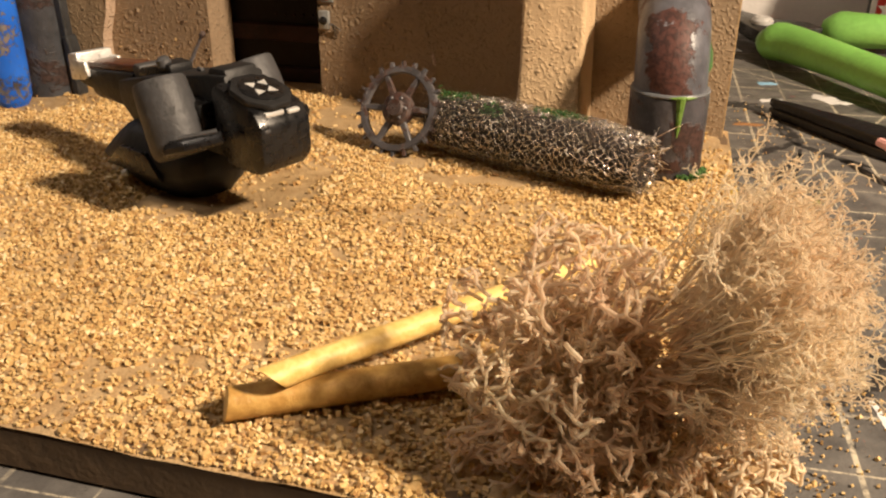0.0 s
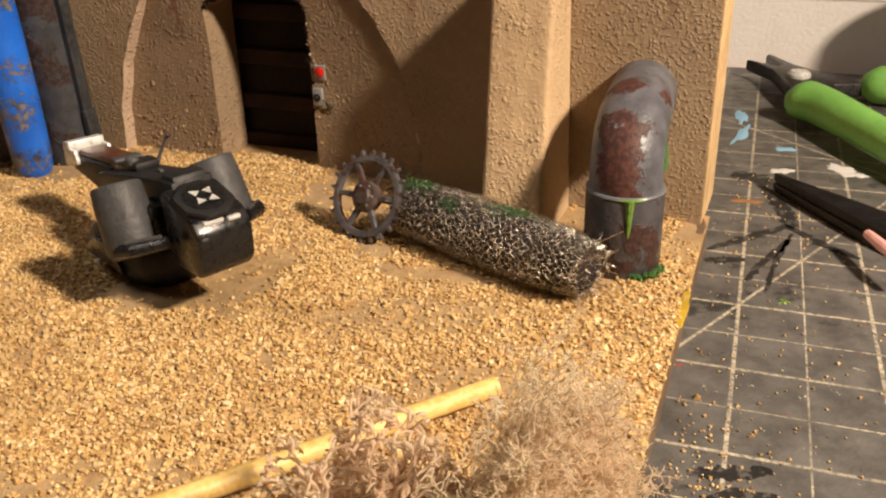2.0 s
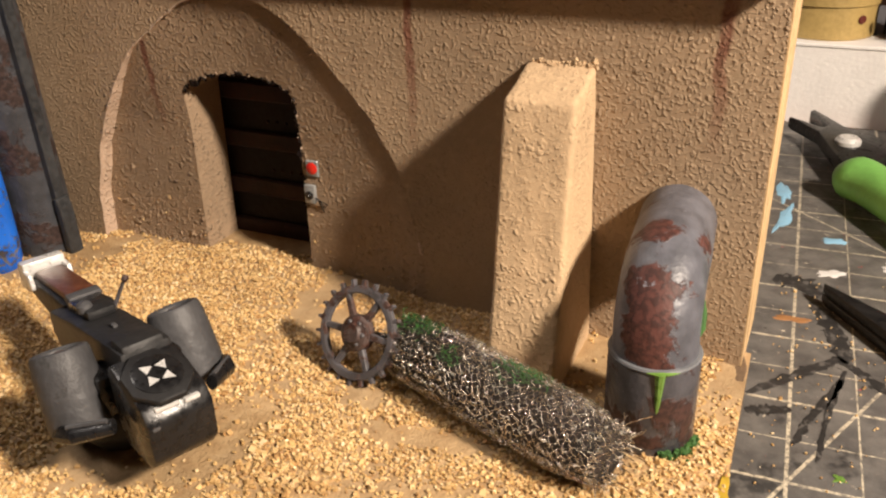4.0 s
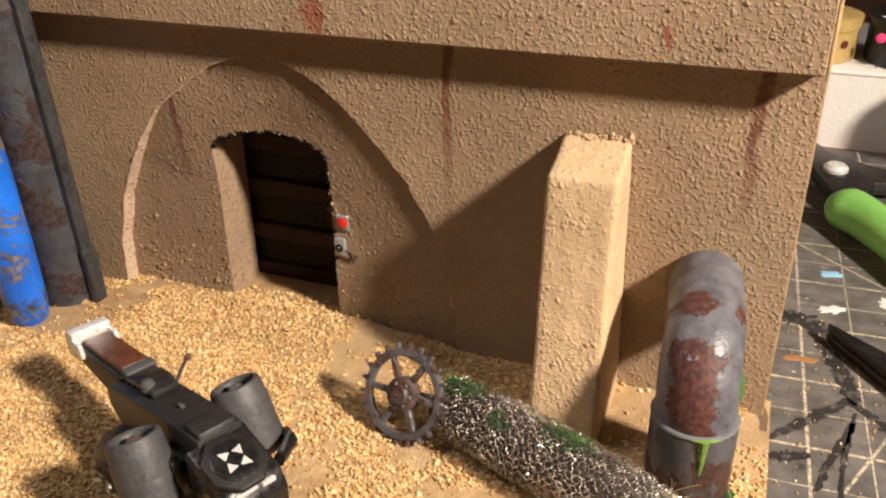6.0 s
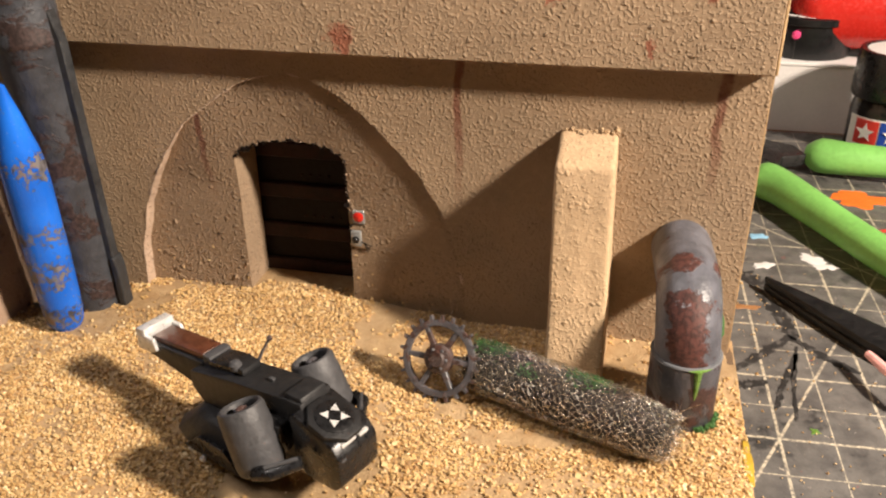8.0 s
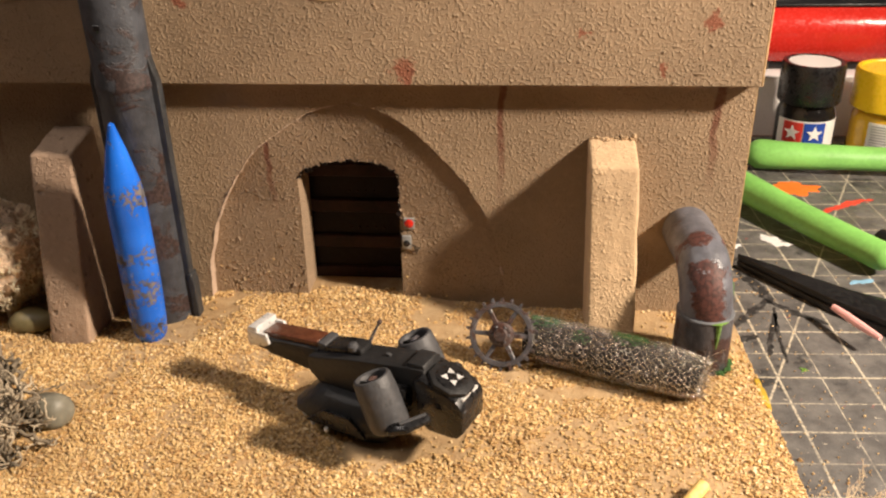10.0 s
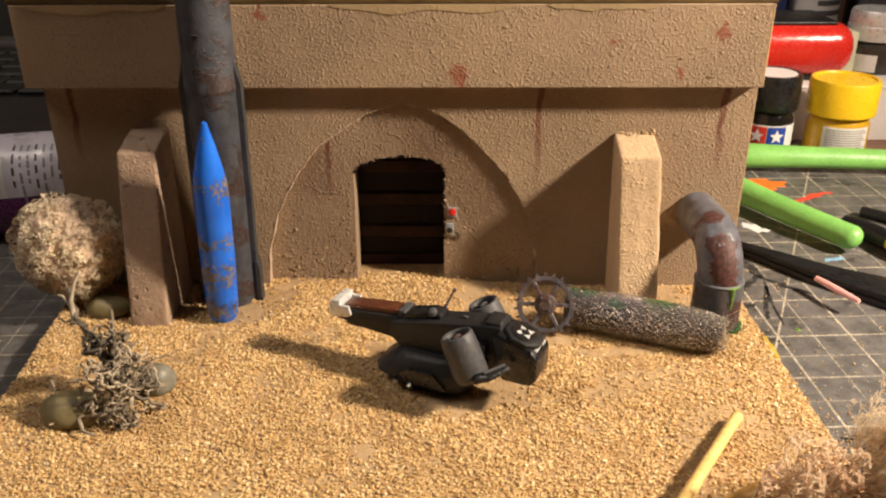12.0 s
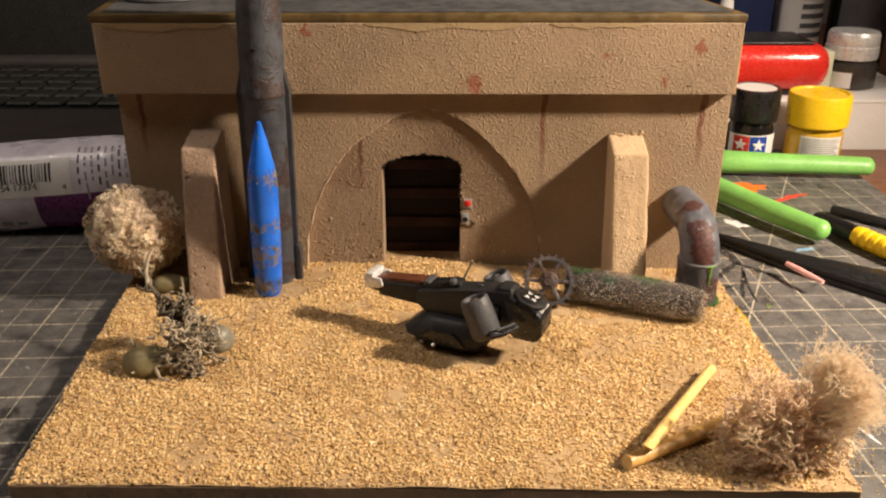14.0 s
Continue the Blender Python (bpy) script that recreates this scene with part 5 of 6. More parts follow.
part("antenna_tip", lathe([(0, 0), (0.05, 0.15), (0.065, 0.5), (0.05, 0.85), (0, 1)], TF @ Vector((-0.82, 0.52, 2.82)), TF @ Vector((-0.77, 0.57, 2.95)), 10), HUB_RUST, turret, "rust-brown pin head")
part("stud", tbox(-0.28, -0.13, -0.05, 0.05, 2.36, 2.44, 0.03), POD, turret)
for sgn in (-1, 1):
    top, low = TF @ Vector((-0.08, 1.0 * sgn, 2.42)), TF @ Vector((0.48, 1.06 * sgn, 1.12))
    pod = part("pod", lathe([(0, 0.18), (0.33, 0.18), (0.36, 0.03), (0.40, 0.0), (0.45, 0.01), (0.48, 0.05), (0.505, 0.3), (0.515, 0.85), (0.49, 0.95), (0.42, 1.0), (0, 1.0)], top, low, 32), POD, turret, "matt grey engine pod with an open top")
    part("pod_core", lathe([(0.12, 0), (0.14, 0.8), (0.06, 1), (0, 1)], top.lerp(low, 0.17), top.lerp(low, 0.02), 12), GEAR_METAL, pod, "worn metal core")
    part("pod_mount", tbox(0.05, 0.7, min(0.4 * sgn, 0.75 * sgn), max(0.4 * sgn, 0.75 * sgn), 1.3, 2.05, 0.06), BLACK, turret)
    part("lever", sweep([TF @ Vector((0.35, 1.28 * sgn, 1.18)), TF @ Vector((0.75, 1.45 * sgn, 1.42)), TF @ Vector((1.05, 1.35 * sgn, 1.52)), TF @ Vector((1.42, 0.85 * sgn, 1.62))], [0.13, 0.17, 0.17, 0.14], 10, flat=0.75), BLACK, turret, "glossy black side lever")
    part("lever_edge", sweep([TF @ Vector((0.95, 1.42 * sgn, 1.64)), TF @ Vector((1.38, 0.92 * sgn, 1.74))], [0.045, 0.045], 8), POD, turret)
head = part("head", side_prism([(0.95, 1.25), (0.85, 2.3), (1.0, 2.45), (2.0, 2.12), (2.2, 1.85), (2.2, 1.2), (2.0, 0.95), (1.2, 0.95)], -0.62, 0.52, 0.09), BLACK, turret, "blunt glossy black head block")
part("neck_block", side_prism([(0.35, 2.2), (0.55, 2.62), (1.0, 2.64), (1.12, 2.3)], -0.36, 0.36, 0.06), BLACK_WORN, head)
slope = math.degrees(math.atan2(-0.33, 1.05))
PLATE = TF @ Matrix.Translation((1.62, -0.1, 2.27)) @ pose(0, 0, 0, 0, -slope, 0)
octagon = [(0.60 * math.cos(math.pi / 8 + math.pi / 4 * i), 0.56 * math.sin(math.pi / 8 + math.pi / 4 * i)) for i in range(8)]
part("hatch", prism(octagon, 0.14, PLATE @ Matrix.Translation((0, 0, -0.04)), 0.05, 2), BLACK_WORN, head, "eight-sided hatch plate")
part("hatch_disc", lathe([(0, 0), (0.40, 0), (0.40, 0.7), (0.36, 1), (0, 1)], PLATE @ Vector((0, 0, 0.08)), PLATE @ Vector((0, 0, 0.13)), 28), BLACK, head)
for i in range(4):
    part("marking", prism([(0.30, 0.0), (0.125, -0.095), (0.125, 0.095)], 0.008, PLATE @ pose(0, 0, 0.131, 0, 0, 90 * i + 42)), SILVER, head, "white arrow marking")
part("chrome_strip", tbox(1.95, 2.12, -0.42, 0.0, 1.97, 2.07, 0.04), SILVER, head, "worn bright edge")
part("chrome_strip", tbox(1.98, 2.14, 0.06, 0.34, 1.95, 2.04, 0.04), SILVER, head)
part("chrome_strip", tbox(2.1, 2.21, -0.54, -0.4, 1.74, 1.82, 0.03), POD, head)
part("side_disc", lathe([(0.2, 0), (0.2, 0.6), (0.15, 1), (0, 1)], TF @ Vector((1.75, -0.54, 1.38)), TF @ Vector((1.75, -0.60, 1.38)), 18), BLACK_WORN, head)

# ---- the two sticks ----
for label, a, b, r, m in (("pale peeled wooden stick leaning across another", (6.52, -13.15, 0.58), (9.62, -8.35, 0.2), 0.165, STICK), ("honey-coloured wooden stick running into the dry bush", (5.95, -13.3, 0.2), (9.6, -11.2, 0.22), 0.21, STICK_B)):
    a, b = Vector(a), Vector(b)
    n = 16
    pts = [a.lerp(b, i / (n - 1)) + Vector((0.014 * noise.noise(Vector((i * 0.3, r * 30, 1))), 0.014 * noise.noise(Vector((i * 0.3, r * 50, 4))), 0)) for i in range(n)]
    rad = [r * (1 + 0.03 * noise.noise(Vector((i * 0.6, 2, r * 9)))) for i in range(n)]
    stick = thing("stick", a, label, "stick", "sticks on the sand")
    way = (b - a).normalized()
    bm = sweep(pts, rad, 16)
    bm.verts.ensure_lookup_table()
    ring = [bm.verts[i] for i in range(16)]
    slant = -1.0 if m is STICK else 0.25
    for v in ring:
        v.co += way * (slant * (v.co - a).z)
    rim = [a + (v.co - a) * 0.96 - way * 0.004 for v in ring]
    part("shaft", bm, m, stick, "", 50)
    end = bmesh.new()
    end.faces.new([end.verts.new(p) for p in rim])
    made = bmesh.ops.extrude_face_region(end, geom=list(end.faces))["geom"]
    bmesh.ops.translate(end, vec=way * 0.02, verts=[g for g in made if isinstance(g, bmesh.types.BMVert)])
    bmesh.ops.recalc_face_normals(end, faces=end.faces)
    part("cut_end", end, STICK_END, stick, "pale cut end")

# ---- tools on the mat ----
cutters = thing("wire_cutters", (14.5, 13.5, MAT_Z), "steel wire cutters with lime green rubber handles", "wire cutters")


def handle(points, r0, name, label):
    p = np.array(points, float)
    t = np.linspace(0, len(p) - 1, 22)
    q = np.stack([np.interp(t, range(len(p)), p[:, k]) for k in range(3)], -1)
    for k in range(2):
        q[1:-1] = (q[:-2] + 2 * q[1:-1] + q[2:]) / 4
    rad = [r0 * (0.6 + 0.4 * min(1, i / 1.5)) * (1 + 0.10 * math.exp(-((i - 2.5) / 2) ** 2) + 0.08 * math.sin(i * 0.33)) * (1 - 0.16 * smoothstep(15, 21, i)) for i in range(22)]
    # the closed end is rounded off
    way = (q[-1] - q[-2]) / np.linalg.norm(q[-1] - q[-2])
    tip, end = q[-1].copy(), rad[-1]
    for a in (20, 40, 60, 75, 87):
        q = np.vstack([q, tip + way * end * 0.8 * math.sin(radians(a))])
        rad.append(end * math.cos(radians(a)))
    return part(name, sweep(q, rad, 20, flat=0.82), HANDLE_GREEN, cutters, label)


handle([(15.6, 15.0, -0.1), (16.8, 14.5, -0.02), (19.0, 14.2, 0.02), (22.0, 14.0, 0.0), (24.4, 13.85, -0.05)], 0.62, "handle", "lime green rubber grip")
handle([(13.3, 12.2, -0.05), (14.15, 11.2, 0.0), (15.2, 9.2, 0.02), (16.5, 6.8, 0.0), (18.1, 4.3, -0.05)], 0.62, "handle", "lime green rubber grip")
part("jaw", prism([(11.3, 17.6), (12.4, 16.0), (12.9, 14.2), (13.4, 12.6), (14.2, 13.0), (14.6, 14.2), (15.6, 14.6), (15.2, 15.6), (14.0, 16.2), (13.2, 17.0), (12.15, 18.75), (12.0, 18.5), (12.7, 16.9), (12.5, 16.6)], 0.5, pose(0, 0, -0.5), 0.08, 2), TOOL_STEEL, cutters, "dark steel jaws")
part("pivot_screw", lathe([(0.42, 0), (0.42, 0.5), (0.3, 1), (0, 1)], (13.38, 14.95, 0.0), (13.38, 14.95, 0.24), 24), SILVER, cutters, "shiny pivot screw")

spatula = thing("black_tweezers", (16, 1.5, MAT_Z), "flat black plastic tweezers lying on the mat", "tweezers")
for z0, d in ((MAT_Z + 0.004, 0.0), (MAT_Z + 0.26, 0.12)):
    part("arm", prism([(13.15, 4.75), (13.25, 4.45), (15.45, 1.5 + d), (18.0, -1.1 + d), (20.5, -3.6 + d), (21.9, -2.2), (19.3, 0.6 - d), (16.4, 2.3 - d), (15.2, 3.3 - d)], 0.25, pose(0, 0, z0), 0.05, 2), TOOL_BLACK, spatula)
single("pink_stick", sweep([(15.35, 0.75, -0.13), (15.6, 0.2, -0.12), (15.9, -0.5, -0.12), (16.2, -1.05, -0.13)], [0.11, 0.13, 0.13, 0.09], 10), PINK, "small pink plastic stick lying on black tweezers", "stick")

knife = thing("hobby_knife", (20, 3, MAT_Z), "black and yellow hobby knife lying on the mat", "knife")
KD = Vector((0.42, -0.91, 0)).normalized()
KO = Vector((18.75, 6.5, -0.25))
part("shaft", sweep([KO, KO + KD * 0.8, KO + KD * 2.6], [0.3, 0.46, 0.44], 14, flat=0.7), TOOL_BLACK, knife)
for i in range(6):
    part("grip_ring", lathe([(0.43, 0), (0.48, 0.2), (0.48, 0.8), (0.43, 1)], KO + KD * (2.6 + 0.45 * i), KO + KD * (2.6 + 0.45 * i + 0.4), 16), YELLOW, knife, "yellow ribbed grip")
part("tail", sweep([KO + KD * 2.5, KO + KD * 8.5], [0.43, 0.43], 14), YELLOW, knife)
single("black_rod", sweep([(20.3, 8.2, -0.5), (22.5, 6.0, -0.5), (26, 3.0, -0.5)], 0.24, 10), TOOL_BLACK, "thin black tool rod lying on the mat", "tool")

# ---- paint jars ----
def paint_jar(at, r, lid_m, body_m, label, h_body, h_all, lid_r):
    x, y = at
    z = MAT_Z + 0.004
    jar = thing("paint_jar", (x, y, z), label, "paint jar", "paint jars")
    part("glass", lathe([(0, 0), (r * 0.93, 0), (r, 0.05), (r, 0.8), (r * 0.92, 0.93), (r * 0.85, 1), (0, 1)], (x, y, z), (x, y, z + h_body), 36), body_m, jar, "paint-filled glass")
    lid = part("lid", lathe([(0, 0), (lid_r * 0.97, 0), (lid_r, 0.04), (lid_r, 0.9), (lid_r * 0.96, 1), (lid_r * 0.86, 1.0), (lid_r * 0.84, 0.96), (0, 0.96)], (x, y, z + h_body), (x, y, z + h_all), 40), lid_m, jar, "ribbed screw lid")
    return jar, lid


def label_band(jar, at, r, z0, z1, a0, a1, material, name="label", text=""):
    bm = bmesh.new()
    n = 14
    rows = []
    for z in (z0, z1):
        rows.append([bm.verts.new((at[0] + r * math.sin(radians(a0 + (a1 - a0) * i / n)), at[1] - r * math.cos(radians(a0 + (a1 - a0) * i / n)), z)) for i in range(n + 1)])
    for i in range(n):
        bm.faces.new((rows[0][i], rows[0][i + 1], rows[1][i + 1], rows[1][i]))
    made = bmesh.ops.extrude_face_region(bm, geom=list(bm.faces))["geom"]
    for v in made:
        if isinstance(v, bmesh.types.BMVert):
            v.co.x, v.co.y = at[0] + (v.co.x - at[0]) * 0.99, at[1] + (v.co.y - at[1]) * 0.99
    bmesh.ops.recalc_face_normals(bm, faces=bm.faces)
    return part(name, bm, material, jar, text)


J1 = (18.75, 17.3)
jar1, lid1 = paint_jar(J1, 1.35, BLACK, JAR_PAINT, "small glass paint jar with black lid and star label", 2.55, 4.45, 1.45)
part("lid_top", lathe([(0, 0), (1.15, 0), (1.15, 1), (0, 1)], (*J1, MAT_Z + 4.37), (*J1, MAT_Z + 4.43), 32), LABEL, lid1, "white lid sticker")
tag = label_band(jar1, J1, 1.365, MAT_Z + 0.25, MAT_Z + 1.85, -75, 75, LABEL, text="white paint label")
label_band(tag, J1, 1.38, MAT_Z + 0.75, MAT_Z + 1.78, -58, -18, RED_PRINT, "red_square", "red square")
label_band(tag, J1, 1.38, MAT_Z + 0.75, MAT_Z + 1.78, -16, 26, BLUE_PRINT, "blue_square", "blue square")
for i in range(3):
    label_band(tag, J1, 1.38, MAT_Z + 0.35 + 0.17 * i, MAT_Z + 0.42 + 0.17 * i, -60 + 6 * i, 40 - 9 * i, RED_PRINT if i == 1 else INK, "text_bar")
for ang, mm in ((-38, WHITE), (5, WHITE)):
    a = radians(ang)
    n = Vector((math.sin(a), -math.cos(a), 0))
    c = Vector((*J1, MAT_Z + 1.26)) + n * 1.385
    t = Vector((0, 0, 1)).cross(n)
    M5 = Matrix((t, Vector((0, 0, 1)), n)).transposed().to_4x4()
    M5.translation = c
    star = [((0.40 if i % 2 == 0 else 0.17) * math.sin(math.pi * i / 5), (0.40 if i % 2 == 0 else 0.17) * math.cos(math.pi * i / 5)) for i in range(10)][::-1]
    part("star", prism(star, 0.012, M5), mm, tag, "white star")
J2 = (22.45, 17.0)
jar2, lid2 = paint_jar(J2, 1.62, YELLOW, YELLOW_JAR, "glass paint jar with bright yellow lid and ochre paint", 2.35, 4.2, 1.78)
tag = label_band(jar2, J2, 1.635, MAT_Z + 0.3, MAT_Z + 1.9, -48, 42, LABEL, text="white printed label")
for i in range(11):
    label_band(tag, J2, 1.65, MAT_Z + 0.42 + 0.13 * i, MAT_Z + 0.465 + 0.13 * i, -42, 36 - 5 * (i % 3), PALE_INK, "text_bar")

# ---- clutter behind the jars ----
tray = thing("white_box", (21, 22, TABLE_Z), "low white cardboard box behind the paint jars", "box")
part("front_panel", box(8.6, 31, 20.2, 20.4, TABLE_Z, 2.0, 0.02, 1), WHITE, tray)
part("back_panel", box(8.6, 31, 28.8, 29, TABLE_Z, 2.0, 0.02, 1), WHITE, tray)
part("side_panel", box(8.6, 8.8, 20.404, 28.796, TABLE_Z, 2.0, 0.02, 1), WHITE, tray)
part("side_panel", box(30.8, 31, 20.404, 28.796, TABLE_Z, 2.0, 0.02, 1), WHITE, tray)
part("top_panel", box(8.55, 31.05, 20.15, 29.05, 2.004, 2.15, 0.03, 1), WHITE, tray)
tin = thing("black_tin", (16.2, 22.3, 2.15), "low black tin with a pink pin, on a white box", "tin")
part("body", lathe([(0, 0), (1.95, 0), (2.0, 0.05), (2.0, 0.8), (2.1, 0.82), (2.1, 0.98), (2.0, 1), (0, 1)], (16.1, 22.5, 2.154), (16.1, 22.5, 4.0), 40), TOOL_BLACK, tin)
part("pin_head", lathe([(0.0, 0), (0.15, 0.2), (0.2, 0.5), (0.15, 0.85), (0, 1)], (15.3, 20.62, 3.3), (15.3, 20.28, 3.3), 16), HOT_PINK, tin, "pink ball pin")
part("pin_head", lathe([(0.0, 0), (0.15, 0.2), (0.2, 0.5), (0.15, 0.85), (0, 1)], (14.5, 21.0, 3.35), (14.45, 20.68, 3.35), 16), HOT_PINK, tin, "pink ball pin")
for px, py in ((15.3, 20.5), (14.5, 20.88)):
    part("pin_shaft", sweep([(px, py, 3.2), (px, py - 0.05, 2.2)], 0.03, 6), TOOL_STEEL, tin)
for i in range(9):
    a0 = radians(-60 + 13 * i)
    part("lid_print", box(-0.16, 0.16, -0.14, 0.14, 0, 0.01, turn=Matrix.Translation((16.1 + 1.7 * math.sin(a0), 22.5 - 1.7 * math.cos(a0), 4.001)) @ pose(0, 0, 0, 0, 0, math.degrees(a0))), WHITE, tin, "pale lettering bar on the lid")
gold = thing("cream_tin", (11.9, 22.4, 2.15), "round cream-gold tin with a dark oval, on a white box", "tin")
part("body", lathe([(0, 0), (1.85, 0), (1.9, 0.04), (1.9, 0.72), (1.98, 0.74), (1.98, 0.98), (1.9, 1), (0, 1)], (11.9, 22.5, 2.154), (11.9, 22.5, 3.9), 40), GOLD_TIN, gold)
part("oval_mark", lathe([(0.0, 0), (0.16, 0.3), (0.16, 0.6), (0, 1)], (13.25, 21.12, 2.95), (13.28, 21.08, 2.95), 16), DARK_RED, gold, "dark red oval mark")
case = thing("red_case", (20.5, 23, 2.2), "glossy red plastic case with black top on a box", "case")
part("shell", box(15.2, 24.6, 20.6, 26.0, 2.5, 5.45, 1.25, 6), RED, case)
part("top_inset", box(16.2, 23.4, 21.3, 25.2, 5.36, 5.56, 0.09, 2), TOOL_BLACK, case, "black top inset")
part("foot", box(16.5, 24.0, 21.5, 25.5, 2.154, 2.7, 0.1, 2), TOOL_BLACK, case)
silver_jar = thing("glass_jar", (27.2, 24.2, 2.15), "clear glass jar of dark liquid with silver lid", "jar")
part("glass", lathe([(0, 0), (1.6, 0), (1.75, 0.05), (1.75, 0.8), (1.4, 0.95), (1.4, 1), (0, 1)], (27.1, 24.4, 2.154), (27.1, 24.4, 4.05), 36), SMOKED, silver_jar)
part("lid", lathe([(0, 0), (1.62, 0), (1.66, 0.1), (1.66, 0.45), (1.58, 0.5), (1.62, 0.55), (1.6, 0.9), (1.5, 1), (0, 1)], (27.1, 24.4, 4.05), (27.1, 24.4, 5.75), 40), SILVER, silver_jar, "silver screw lid")
label_band(silver_jar, (27.1, 24.4), 1.77, 2.3, 3.3, -75, -15, LABEL, text="small white label")
cream = thing("cream_block", (24.6, 24.5, 2.15), "small cream block beside the red case", "block")
part("body", box(23.6, 25.3, 22.6, 24.4, 2.154, 4.7, 0.08, 2), CREAM, cream)
bottle = thing("white_dropper_bottle", (19.4, 28, 2.15), "white dropper bottle standing on a white box", "bottle")
part("body", lathe([(0, 0), (0.95, 0), (1.0, 0.05), (1.0, 0.55), (0.45, 0.7), (0.42, 0.78), (0.36, 0.8), (0.3, 1), (0, 1)], (19.5, 27.5, 2.154), (19.5, 27.5, 8.6), 28), WHITE, bottle)
blue_box = thing("blue_carton", (22.6, 33, TABLE_Z), "dark blue carton standing at the back", "carton")
part("body", box(20.3, 24.3, 32, 36, TABLE_Z, 13, 0.06, 1), BLUE_BOX, blue_box)
for i in range(5):
    part("text_bar", box(20.8, 23.6 - 0.4 * (i % 2), 31.96, 31.998, 7.2 + 0.6 * i, 7.5 + 0.6 * i), LABEL, blue_box)
grey_tub = thing("labelled_bottle", (26.7, 33, TABLE_Z), "tall bottle with a pale printed label", "bottle")
part("body", lathe([(0, 0), (1.7, 0), (1.8, 0.03), (1.8, 0.85), (1.2, 0.93), (1.0, 1), (0, 1)], (26.6, 33.5, TABLE_Z), (26.6, 33.5, 14), 32), TOOL_BLACK, grey_tub)
tag = label_band(grey_tub, (26.6, 33.5), 1.82, 3.5, 10.5, -80, 70, LABEL, text="pale printed label")
for i in range(9):
    label_band(tag, (26.6, 33.5), 1.84, 4.0 + 0.68 * i, 4.35 + 0.68 * i, -10, 60 - 8 * (i % 2), INK, "text_bar")
dark_bottle = thing("dark_bottle", (31, 33, TABLE_Z), "tall dark bottle with a grey label", "bottle")
part("body", lathe([(0, 0), (2.0, 0), (2.1, 0.03), (2.1, 0.85), (1.2, 0.93), (1.0, 1), (0, 1)], (31.2, 33.5, TABLE_Z), (31.2, 33.5, 15), 32), TOOL_BLACK, dark_bottle)
label_band(dark_bottle, (31.2, 33.5), 2.12, 4.5, 11.5, -60, 50, INK, text="grey label")

# ---- on the table to the left ----
bag = thing("printed_bag", (-19.5, 6.5, MAT_Z), "plump grey and purple plastic bag with a barcode", "bag")
BAG_M = Matrix.Translation((-20.75, 6.3, 1.3)) @ pose(0, 0, 0, 0, -3.5, 3)


def bag_point(u, a, grow=1.0):
    """A point of the bag: u from -1 to 1 along it, a the angle round it from the front (0) to the top (90)."""
    k = (1 - abs(u) ** 5) ** 0.35 if abs(u) < 1 else 0
    c, s = math.cos(radians(a)), math.sin(radians(a))
    ry, rz = 1.9 * (0.35 + 0.65 * k) * grow, 2.1 * (0.75 + 0.25 * k) * grow
    p = Vector((7.2 * u, -ry * math.copysign(abs(c) ** 0.8, c), rz * math.copysign(abs(s) ** 0.8, s)))
    return BAG_M @ (p * (1 + 0.012 * noise.noise(p * 0.8)))


def bag_skin(u0, u1, a0, a1, nu, na, material, name, parent, grow, label=""):
    bm = bmesh.new()
    grid = [[bm.verts.new(bag_point(u0 + (u1 - u0) * i / nu, a0 + (a1 - a0) * j / na, grow)) for j in range(na + 1)] for i in range(nu + 1)]
    for i in range(nu):
        for j in range(na):
            bm.faces.new((grid[i][j], grid[i + 1][j], grid[i + 1][j + 1], grid[i][j + 1]))
    if a1 - a0 >= 360:
        bmesh.ops.remove_doubles(bm, verts=bm.verts, dist=0.001)
    bmesh.ops.recalc_face_normals(bm, faces=bm.faces)
    return part(name, bm, material, parent, label, 60)


skin = bag_skin(-1, 1, -180, 180, 40, 44, BAG, "film", bag, 1.0, "creased grey-white film")
bag_skin(0.27, 0.985, -62, 0, 20, 12, PURPLE, "purple_band", skin, 1.006, "purple printed band")
bag_skin(-0.3, 0.53, 0, 48, 14, 8, LABEL, "barcode_label", skin, 1.007, "white barcode label")
rng = random.Random(3)
u = -0.25
while u < 0.41:
    w = rng.choice((0.006, 0.009, 0.014))
    bag_skin(u, u + w, 14, 40, 1, 5, BLACK_PAINT, "bar", skin, 1.012)
    u += w + rng.choice((0.007, 0.011, 0.016))
rng = random.Random(11)
for i in range(9):
    top = 66
    while top > 8:
        long = rng.uniform(5, 15)
        bag_skin(0.58 + 0.043 * i, 0.594 + 0.043 * i, top - long, top, 1, 3, PALE_INK if i % 3 else INK, "text_bar", skin, 1.007)
        top -= long + rng.uniform(2, 9)
for i in range(4):
    bag_skin(-0.2 + 0.1 * i, -0.13 + 0.1 * i, -40, -30 - 3 * (i % 2), 2, 2, PALE_INK, "text_bar", skin, 1.007)


def digits(text, u, a, size, parent):
    """Printed digits, flat on the bag."""
    cu = bpy.data.curves.new("digits", "FONT")
    cu.body, cu.size, cu.extrude = text, size * S, 0.00003
    tmp = bpy.data.objects.new("digits_source", cu)
    me = bpy.data.meshes.new_from_object(tmp)
    bpy.data.objects.remove(tmp)
    p, px, pa = bag_point(u, a, 1.012), bag_point(u + 0.1, a, 1.012), bag_point(u, a + 12, 1.012)
    ex = (px - p).normalized()
    ez = ex.cross(pa - p).normalized()
    M6 = Matrix((ex, ez.cross(ex), ez)).transposed().to_4x4()
    M6.translation = p * S
    me.transform(M6)
    me.materials.append(BLACK_PAINT)
    return part("digits", me, BLACK_PAINT, parent)


